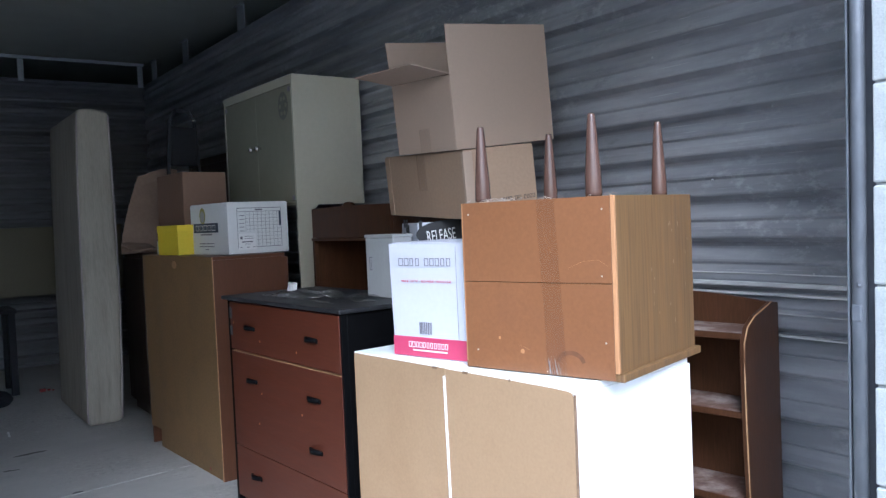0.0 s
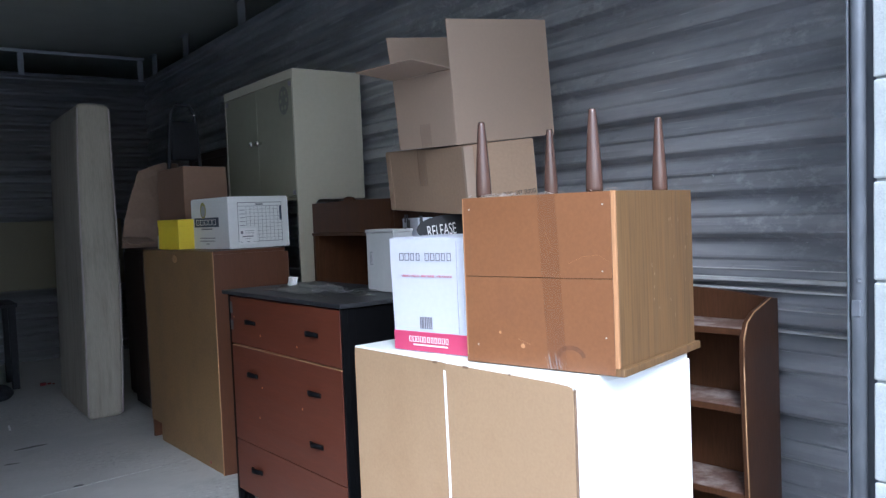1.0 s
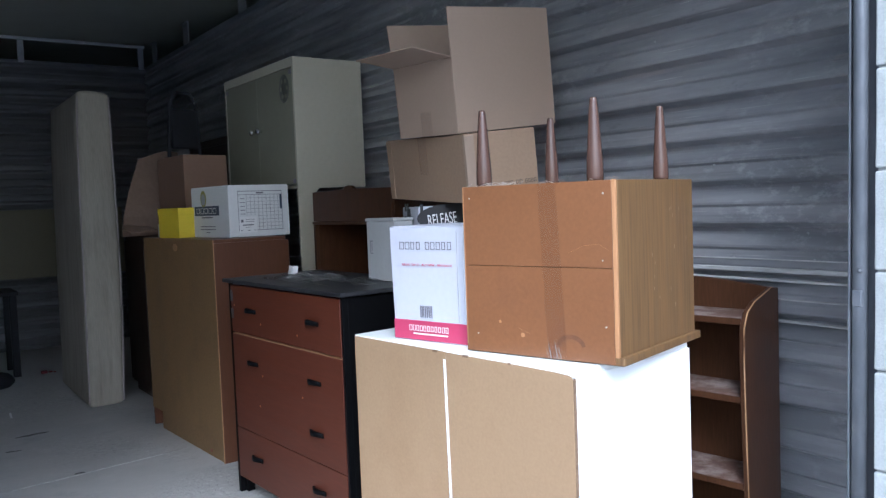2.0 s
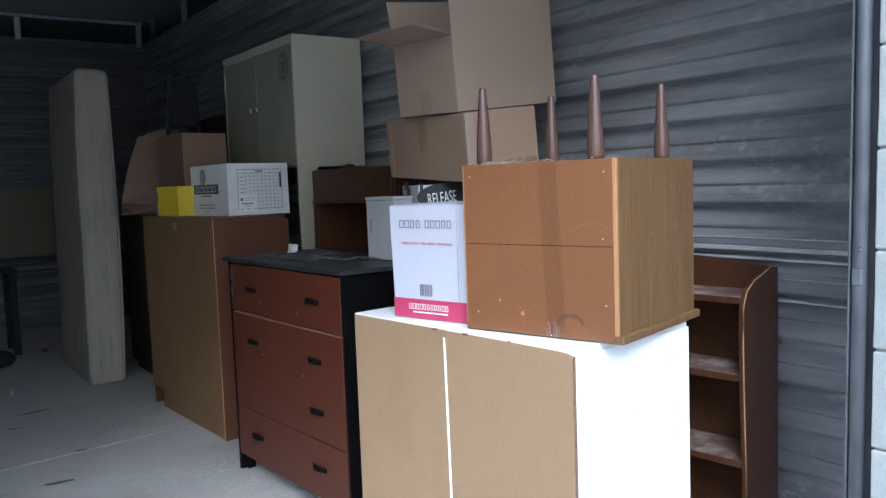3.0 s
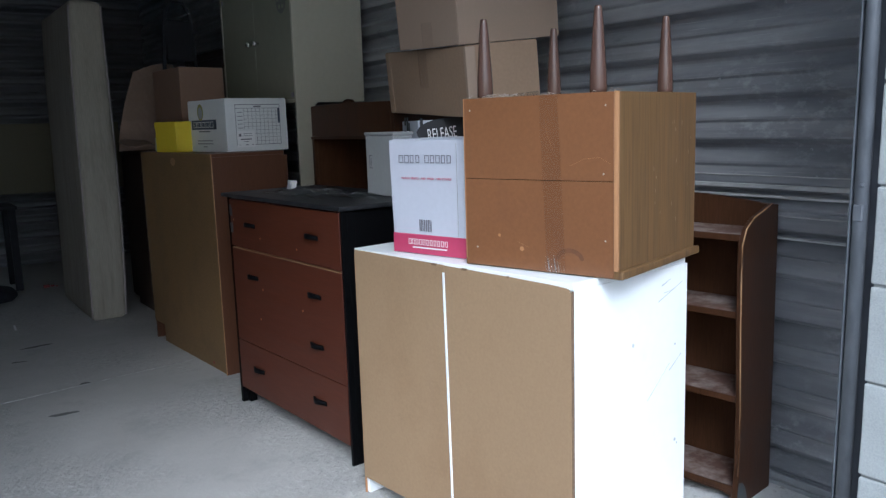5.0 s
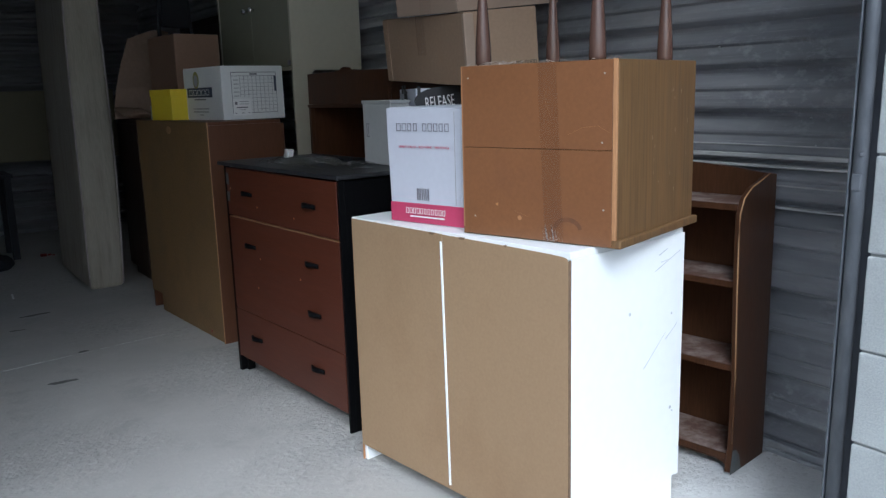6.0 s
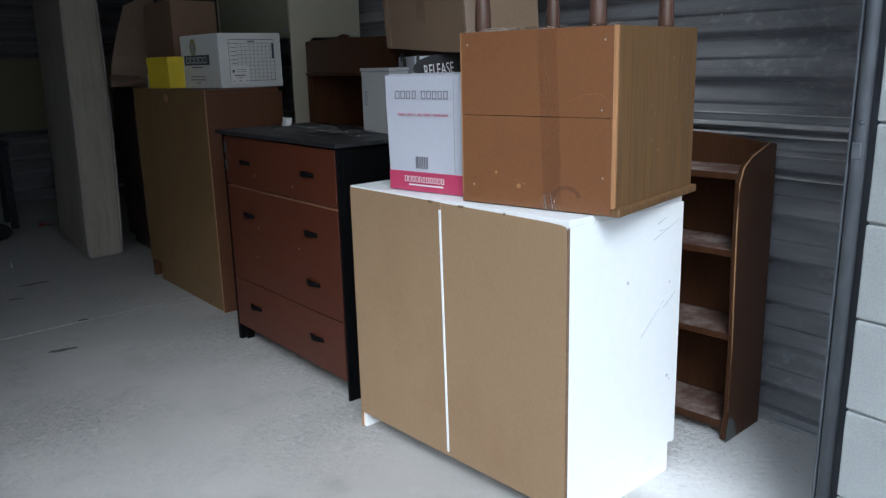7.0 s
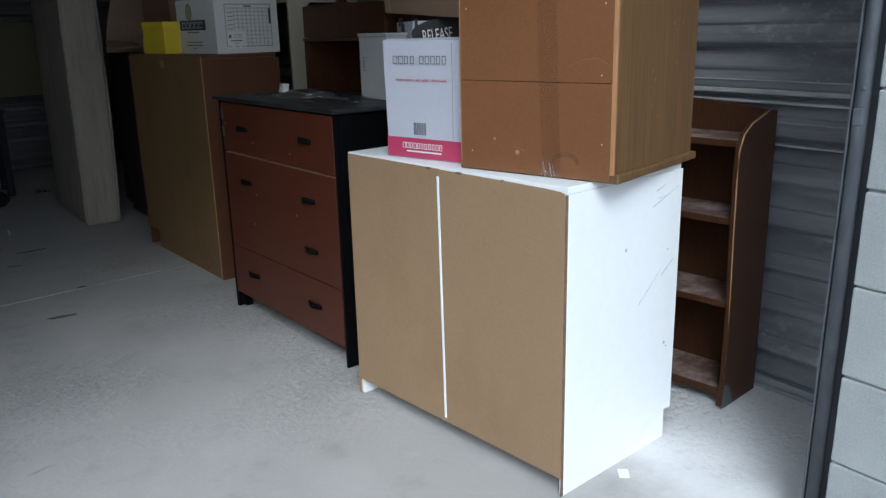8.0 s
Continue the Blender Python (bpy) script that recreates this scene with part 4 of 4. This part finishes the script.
def record_carton(m):
    w, d, h = 0.43, 0.336, 0.254
    c = thing("record_carton", m, "white archive carton with a navy banner and a printed grid", "carton")
    part("body", warp(finer(slab(0, 0, 0, d, w, h, 0.003), 2), 0.2, 0.002, 5), PAPER_RECORD, c)
    part("lid_flap", slab(0.003, 0.003, h + 0.0005, d - 0.003, w - 0.003, h + 0.004, 0.0015), PAPER_RECORD, c)
    # banner with its mark on the aisle face
    P = print_plane(-0.0026, 0.235, 0.135)
    bars("banner", [(-0.150, -0.024, 0.135, 0.024)], INK_NAVY, c, P, "navy printed banner")
    r = []
    word(r, -0.125, 0.115, -0.014, 0.014, 5, random.Random(5))
    bars("banner_mark", r, INK_WHITE, c, print_plane(-0.0032, 0.235, 0.135), "pale brand mark as plain bars")
    ring = [(0.034 * math.cos(a), 0.042 * math.sin(a)) for a in np.linspace(0, 2 * math.pi, 21)[:-1]]
    part("emblem", plate(ring, 0.0006, print_plane(-0.0026, 0.275, 0.197), 0), INK_OLIVE, c, "round olive emblem")
    part("emblem_face", plate([(x * 0.7, y * 0.7 - 0.004) for x, y in ring], 0.0006, print_plane(-0.0032, 0.275, 0.197), 0), PAPER_GREY, c)
    bars("small_print", [(-0.07, 0.0, 0.06, 0.006), (-0.09, -0.045, 0.085, -0.041), (-0.09, -0.060, 0.085, -0.056), (-0.02, -0.075, 0.02, -0.071)], INK_GREY, c, print_plane(-0.0026, 0.235, 0.098), "small print as plain bars")
    # ruled grid on the face towards the opening
    G = side_plane(0.050, -0.0026, 0.030)
    r = [(0, 0.195, 0.245, 0.198), (0, 0.0, 0.002, 0.198), (0.243, 0.0, 0.245, 0.198), (0.08, 0.0, 0.245, 0.0025), (0, 0.178, 0.245, 0.180)]
    r += [(0.045 + 0.022 * i, 0.0 if i > 2 else 0.078, 0.0462 + 0.022 * i, 0.18) for i in range(9)]
    r += [(0.045 if z > 0.075 else 0.105, z, 0.245, z + 0.0012) for z in (0.018, 0.036, 0.054, 0.072, 0.09, 0.108, 0.126, 0.144, 0.162)]
    r += [(0.012, 0.082 + 0.019 * i, 0.038, 0.085 + 0.019 * i) for i in range(5)]
    r += [(0.10, 0.184, 0.14, 0.191)]
    bars("ruled_grid", r, INK_GREY, c, G, "printed ruled grid")
    bars("grid_tab", [(0.232, 0.105, 0.243, 0.178)], INK_NAVY, c, side_plane(0.050, -0.0032, 0.030), "navy printed tab")
    bars("sticker", [(0.002, -0.01, 0.098, 0.07)], INK_WHITE, c, side_plane(0.050, -0.0034, 0.030), "white paper sticker")
    bars("sticker_print", [(0.012, 0.042, 0.024, 0.056), (0.035, 0.055, 0.085, 0.057), (0.035, 0.044, 0.085, 0.046), (0.02, 0.026, 0.08, 0.031), (0.035, 0.016, 0.065, 0.018), (0.01, 0.0, 0.02, 0.003), (0.045, 0.0, 0.06, 0.003), (0.08, 0.0, 0.09, 0.003)], INK_GREY, c, side_plane(0.050, -0.0042, 0.030), "sticker print as plain bars")
    return c


record_carton(pose(1.412, 3.80, 1.0595, 0, 0, 5.6))

yc = thing("yellow_carton", pose(1.285, 4.185, 1.0595, 0, 0, 12), "small bright yellow card box on the cabinet", "box")
part("body", slab(0, 0, 0, 0.10, 0.21, 0.155, 0.003), YELLOW, yc)
part("lid", slab(-0.002, -0.002, 0.120, 0.102, 0.212, 0.157, 0.002), YELLOW, yc)
pb = thing("paper_stack", pose(1.262, 4.42, 1.0595, 0, 0, 5), "small stack of white papers on the cabinet", "papers")
part("sheets", warp(finer(slab(0, 0, 0, 0.08, 0.05, 0.075, 0.002), 1), 0.05, 0.003), PAPER_GREY, pb)

# carton and folded sheet of cardboard behind
carton = thing("cardboard_carton", pose(1.40, 4.42, 1.0605, 0, 0, 2), "reddish brown cardboard carton on the cabinet", "carton", "brown cartons")
carton_body(carton, 0.25, 0.43, 0.45, CARD_RED)


# dark cabinet beyond
dc = thing("dark_cabinet", pose(1.36, 4.68, 0, 0, 0, 0), "dark brown wooden cabinet in the shadows beside the wall", "cabinet")
part("body", slab(0.02, 0.0, 0.06, 0.50, 1.0, 1.04, 0.003), GLOOM_WOOD, dc)
part("top", slab(0.0, -0.01, 1.0405, 0.52, 1.01, 1.062, 0.003), GLOOM_WOOD, dc)
part("plinth", slab(0.04, 0.02, 0.0, 0.48, 0.98, 0.0595, 0.002), GLOOM_WOOD, dc)
for y0, y1 in ((0.02, 0.49), (0.51, 0.98)):
    part("door", slab(0.004, y0, 0.08, 0.0195, y1, 1.02, 0.003), GLOOM_WOOD, dc)

bm = finer(slab(0, 0, 0, 0.36, 0.010, 0.50, 0.002), 7)
for v in bm.verts:
    up = v.co.z / 0.5
    v.co.x = v.co.x * (1.0 - 0.30 * up) + 0.15 * up ** 1.6
    v.co.z -= 0.05 * (1 - v.co.x / 0.36) ** 2 * up + 0.02 * math.sin(v.co.x * 14) * up
    v.co.y += 0.03 * noise.noise(Vector((v.co.x * 4, 0, v.co.z * 5))) + 0.05 * up * up
sheet = thing("cardboard_sheet", pose(1.175, 4.90, 1.064, -6, 0, 4), "torn folded cardboard sheet leaning behind the cartons", "cardboard")
part("panel", bm, CARD_SHADED, sheet)
bm = finer(slab(0.0, -0.17, 0, 0.15, -0.01, 0.012, 0.002), 3)
for v in bm.verts:
    v.co.z += 0.05 * max(0, v.co.y + 0.17) / 0.16 + 0.01 * noise.noise(v.co * 12)
part("torn_flap", warp(bm, 0.05, 0.004), CARD_SHADED, sheet, "torn flap")

# dark boards against the wall beyond the cupboard
hb = thing("headboard", pose(2.13, 4.90, 0, 0, 2.0, 0), "near-black wooden headboard standing on edge against the steel wall", "headboard")
part("panel", slab(0.0, 0.02, 0.06, 0.022, 1.78, 1.70, 0.004), GLOOM_WOOD, hb)
part("top_rail", slab(-0.010, 0.0, 1.7005, 0.030, 1.80, 1.755, 0.006), GLOOM_WOOD, hb)
for y in (0.0, 1.745):
    part("post", slab(-0.008, y, 0.0, 0.032, y + 0.055, 1.70, 0.005), GLOOM_WOOD, hb)

# chair frame upside down among the dark things
ch = thing("folded_chair", pose(1.56, 4.93, 1.0635, 0, 0, 15), "black metal folding chair standing folded on the dark cabinet", "chair")
part("side_tube", tube([(-0.10, 0, 0.012), (-0.08, 0.01, 0.55), (-0.05, 0.02, 0.80), (-0.01, 0.02, 0.86)], 0.012), NEAR_BLACK, ch)
part("side_tube", tube([(0.14, 0, 0.012), (0.13, 0.01, 0.55), (0.12, 0.02, 0.80), (0.08, 0.02, 0.86), (-0.01, 0.02, 0.86)], 0.012), NEAR_BLACK, ch)
part("seat", slab(-0.09, -0.015, 0.10, 0.13, 0.010, 0.36, 0.01), NEAR_BLACK, ch)
part("backrest", slab(-0.06, 0.0, 0.52, 0.12, 0.03, 0.76, 0.01), NEAR_BLACK, ch)
for z in (0.86, 0.83):
    part("rivet", lathe([(0.007, 0), (0.007, 0.004), (0.004, 0.006)], n=8, axis=pose(0.10, -0.004, z - 0.03, 90)), CHROME, ch)


# ---- cream cupboard with glass doors ----
def cupboard(m):
    w, d, h, zb = 0.968, 0.409, 1.984, 1.296
    t = thing("glass_cupboard", m, "cream cupboard with two frosted glass doors, open below", "cupboard")
    notch = 0.105
    side = [(0, 0), (notch, 0), (notch, zb - 0.02), (notch + 0.02, zb), (d, zb), (d, h - 0.0005), (0, h - 0.0005)]
    for y in (0.0, w - 0.018):
        part("side_panel", plate(side, 0.018, Matrix(((1, 0, 0, 0), (0, 0, -1, y + 0.018), (0, 1, 0, 0), (0, 0, 0, 1)))), CREAM, t, "cream side panel, cut narrow below")
    part("top", slab(0.0, 0.0185, h - 0.05, d, w - 0.0185, h, 0.002), CREAM, t)
    part("bottom", slab(0.012, 0.0185, zb, d, w - 0.0185, zb + 0.018, 0.002), CREAM, t)
    part("back", slab(d - 0.012, 0.0185, zb + 0.018, d - 0.004, w - 0.0185, h - 0.05, 0.001), CREAM_IN, t)
    part("shelf", slab(0.06, 0.0185, 1.63, d - 0.013, w - 0.0185, 1.646, 0.001), CREAM_IN, t)
    part("low_rail", slab(0.02, 0.0185, 0.30, 0.04, w - 0.0185, 0.42, 0.002), CREAM, t)
    for y0, y1, ky in ((0.021, w / 2 - 0.001, w / 2 - 0.045), (w / 2 + 0.001, w - 0.021, w / 2 + 0.045)):
        dd = part("glass_door", slab(0.002, y0, zb + 0.02, 0.007, y1, h - 0.052, 0.001), FROSTED, t, "frosted grey-green glass door")
        part("knob", lathe([(0.007, 0), (0.007, 0.009), (0.015, 0.015), (0.018, 0.023), (0.013, 0.032), (0.005, 0.034)], n=14, axis=pose(0.002, ky, 1.632, 0, -90, 0)), CHROME, dd, "round chrome knob")
        for z in (h - 0.075, zb + 0.04):
            yy = y0 + 0.018 if y0 < 0.1 else y1 - 0.018
            part("hinge", slab(-0.003, yy - 0.014, z - 0.012, 0.012, yy + 0.014, z + 0.012, 0.003), INK_GREY, dd, "small dark hinge plate")
    ring = [(0.060 * math.cos(a), 0.075 * math.sin(a)) for a in np.linspace(0, 2 * math.pi, 25)[:-1]]
    plate_set = part("glass_ornament", plate(ring, 0.0012, print_plane(0.0019, 0.12, 1.83), 0.0), ORNAMENT, t, "dark round ornament on the glass")
    for k in range(6):
        a = k * math.pi / 3
        part("ornament", lathe([(0.012, 0), (0.012, 0.001)], n=10, axis=pose(0.0008, 0.12 + 0.036 * math.cos(a), 1.83 + 0.045 * math.sin(a), 0, -90, 0)), FROSTED, plate_set)
    return t


cupboard(pose(1.821, 3.867, 0, 0, 0, 0.6))


# ---- brown desk hutch behind the dresser ----
def hutch(m):
    w, d, h = 0.72, 0.40, 1.268
    t = thing("desk_hutch", m, "dark brown wooden hutch with a deep header and open bay", "hutch")
    arch = [(0, 0), (w, 0), (w, 0.142), (w * 0.62, 0.146), (w * 0.56, 0.148), (w * 0.54, 0.160), (w * 0.50, 0.164), (w * 0.46, 0.160), (w * 0.44, 0.148), (w * 0.38, 0.146), (0, 0.142)]
    part("header", plate(arch, 0.018, Matrix(((0, 0, 1, 0), (1, 0, 0, 0), (0, 1, 0, h - 0.145), (0, 0, 0, 1)))), DARKWOOD, t, "brown header board with a small crest")
    for y in (0.0, w - 0.018):
        part("side_panel", slab(0.0185, y, 0.0, d, y + 0.018, h - 0.005, 0.002), DARKWOOD, t)
        part("post", slab(0.0, y, 0.0, 0.018, y + 0.022, h - 0.146, 0.002), DARKWOOD, t)
    part("header_lip", slab(-0.008, 0.0, h - 0.160, 0.0, w, h - 0.146, 0.003), DARKWOOD, t, "lower lip of the header")
    part("back", slab(d - 0.01, 0.0185, 0.0, d - 0.002, w - 0.0185, h - 0.01, 0.001), DARKWOOD, t)
    for z in (0.40, 0.74):
        part("shelf", slab(0.02, 0.0185, z, d - 0.011, w - 0.0185, z + 0.018, 0.001), DARKWOOD, t)
    part("roof", slab(0.0185, 0.0185, h - 0.03, d - 0.011, w - 0.0185, h - 0.012, 0.001), DARKWOOD, t)
    return t


hutch(pose(1.765, 2.86, 0, 0, 0, 0.5))

# ---- small bookcase by the wall ----
def bookcase(m):
    """Local x from the front edge to the wall, y along the wall."""
    w, d, h = 0.66, 0.222, 0.898
    t = thing("bookcase", m, "dark-stained wooden bookcase with curved sides, dusty shelves", "bookcase")
    curve = [(0.0, 0.0), (0.018, 0.10), (0.022, 0.30), (0.010, 0.55), (0.006, 0.72), (0.008, 0.80), (0.030, 0.845), (0.075, 0.872), (0.135, 0.888), (0.185, 0.903), (d, h)]
    side = [(0.030, 0.0), (d, 0.0)] + [(d, h)] + list(reversed(curve[1:-1])) + [(0.004, 0.012)]
    for y in (0.0, w - 0.018):
        sp = part("side_panel", plate(side, 0.018, Matrix(((1, 0, 0, 0), (0, 0, -1, y + 0.018), (0, 1, 0, 0), (0, 0, 0, 1))), 0.002), DARKWOOD, t, "curved dark side panel")
        part("worn_edge", tube([(x - 0.0005, y + 0.003, z) for x, z in curve[1:-1]], 0.0022, 6), WORN, sp, "edge worn to pale wood")
        part("foot_tape", plate([(0.006, 0.004), (0.075, 0.004), (0.060, 0.052), (0.040, 0.075), (0.019, 0.078)], 0.0007, Matrix(((1, 0, 0, 0), (0, 0, -1, y - 0.0002), (0, 1, 0, 0), (0, 0, 0, 1))), 0), SCUFF_GREY, sp, "grey tape patch round the foot")
    for z in (0.062, 0.345, 0.600, 0.828):
        part("shelf", slab(0.026, 0.0185, z - 0.018, d - 0.012, w - 0.0185, z, 0.002), DUSTY, t, "dusty brown shelf")
        part("shelf_edge", slab(0.020, 0.0185, z - 0.020, 0.0258, w - 0.0185, z - 0.0005, 0.002), DARKWOOD, t)
    part("back", slab(d - 0.0115, 0.0185, 0.03, d - 0.003, w - 0.0185, h - 0.012, 0.001), DARKWOOD, t)
    crest = [(0.0185, 0.0)] + [(0.0185 + (w - 0.037) * k / 12, 0.072 + 0.026 * math.sin(math.pi * k / 12)) for k in range(13)] + [(w - 0.0185, 0.0)]
    part("crest", plate(crest, 0.014, Matrix(((0, 0, 1, d - 0.026), (1, 0, 0, 0), (0, 1, 0, 0.828), (0, 0, 0, 1))), 0.001), DARKWOOD, t, "bowed crest rail at the back")
    apron = [(0.0185, 0.006), (0.035, 0.026), (0.06, 0.032), (w - 0.06, 0.032), (w - 0.035, 0.026), (w - 0.0185, 0.006), (w - 0.0185, 0.041), (0.0185, 0.041)]
    part("apron", plate(apron, 0.012, Matrix(((0, 0, 1, 0.028), (1, 0, 0, 0), (0, 1, 0, 0.0), (0, 0, 0, 1))), 0.001), DARKWOOD, t, "shaped apron board")
    return t


bookcase(pose(1.977, 1.340, 0, 0, 0, 7.6))


# ---- mattress on its end ----
def mattress(m):
    w, d, h = 0.96, 0.213, 1.946
    t = thing("mattress", m, "grey-beige striped mattress standing on its narrow end", "mattress")
    bm = slab(0.004, 0.0, 0.0, d - 0.004, w, h, 0.025)
    bmesh.ops.subdivide_edges(bm, edges=[e for e in bm.edges if e.calc_length() > 0.05], cuts=9, use_grid_fill=True)
    for v in bm.verts:
        s = v.co.z / h
        v.co.x += 0.022 * s - 0.012 * (1 - s) + 0.006 * math.sin(s * 5.0) + (v.co.x - d / 2) * (0.08 * math.sin(s * math.pi) - 0.10 * s ** 3)
        if v.co.z > h - 0.05:
            v.co.z += 0.018 * math.cos((v.co.x / d - 0.5) * math.pi)
        v.co += noise.noise_vector(v.co * 5) * 0.004
    for f in bm.faces:
        f.smooth = True
    body = part("body", bm, MATTRESS, t, "stained grey ticking")
    for x in (0.006, d - 0.006):
        pts = []
        for k in range(25):
            s = k / 24
            z = 0.02 + s * (h - 0.04)
            s = z / h
            pts.append((x + 0.022 * s - 0.012 * (1 - s) + 0.006 * math.sin(s * 5.0) + (x - d / 2) * (0.08 * math.sin(s * math.pi) - 0.10 * s ** 3), 0.006, z))
        part("piping", tube(pts, 0.0055, 6), PIPING, t, "rolled piping along the edge")
    return t


mattress(pose(1.018, 5.278, 0.0, 0, 0, -0.6))

# ---- things at the back of the unit ----
bb = thing("beige_board", pose(0.0, 7.86, 0, -1.5, 0, 0), "beige board standing against the rear wall", "board")
part("panel", slab(-0.2, 0.0, 0.665, 1.9, 0.02, 1.27, 0.003), BEIGE, bb)
for x in (-0.15, 1.75):
    part("leg", slab(x, 0.004, 0, x + 0.06, 0.016, 0.70, 0.002), BEIGE, bb)

tb = thing("small_table", pose(0.18, 6.72, 0), "dark low table in the shadows at the back", "table")
part("tabletop", slab(0, 0, 0.62, 0.66, 0.45, 0.65, 0.006), NEAR_BLACK, tb)
for x, y in ((0.03, 0.03), (0.60, 0.03), (0.03, 0.38), (0.60, 0.38)):
    part("leg", slab(x, y, 0, x + 0.05, y + 0.05, 0.6195, 0.004), NEAR_BLACK, tb)

bm = bmesh.new()
bmesh.ops.create_icosphere(bm, subdivisions=3, radius=1)
for v in bm.verts:
    v.co = Vector((v.co.x * 0.16, v.co.y * 0.14, max(-0.6, v.co.z) * 0.075 + 0.045)) + noise.noise_vector(v.co * 2) * 0.012
    v.co.z = max(0.001, v.co.z)
bag = tagged(new("black_bag", mesh_of("black_bag", bm, NEAR_BLACK)), "crumpled black cloth bag lying on the floor", "bag")
bag.location = (0.585, 6.42, 0)

bm = bmesh.new()
for dx, dy, s in ((0, 0, 0.022), (0.045, 0.015, 0.014), (0.07, -0.01, 0.010)):
    box_into(bm, dx - s, dy - s * 0.6, 0, dx + s, dy + s * 0.6, s, 0.004)
tagged(new("red_scrap", mesh_of("red_scrap", bm, RED)), "small red plastic scrap on the floor", "scrap").location = (0.985, 6.75, 0)
bm = slab(-0.006, -0.07, 0, 0.006, 0.07, 0.004, 0.001)
ob = tagged(new("white_strip", mesh_of("white_strip", bm, INK_WHITE)), "short white plastic strip on the floor", "strip")
ob.matrix_world = pose(0.595, 5.45, 0, 0, 0, -4)
bm = finer(slab(-0.022, -0.014, 0, 0.022, 0.014, 0.0012, 0), 2)
ob = tagged(new("paper_scrap", mesh_of("paper_scrap", bm, INK_WHITE)), "white paper scrap beside the white cabinet", "paper")
ob.matrix_world = pose(1.475, 1.275, 0.0005, 0, 0, 50)

# ---- blocks of the jamb, course by course ----
block_mesh = {}
for long in (True, False):
    L = 0.39 if long else 0.19
    bm = warp(finer(slab(0, -0.195, 0, L, 0, 0.1985, 0.004), 3), 0.03, 0.0022, L)
    block_mesh[long] = mesh_of("block", bm, BLOCK)
z, k = 0.007, 0
while z < ZC - 0.2:
    x = XJ
    for j in range(2):
        long = (k + j) % 2 == 0
        ob = new("block", block_mesh[long])
        ob.location = (x, YF - 0.0015 + random.uniform(-0.001, 0.001), z)
        ob.parent = wall_south
        x += (0.39 if long else 0.19) + 0.005
    z += 0.2032
    k += 1
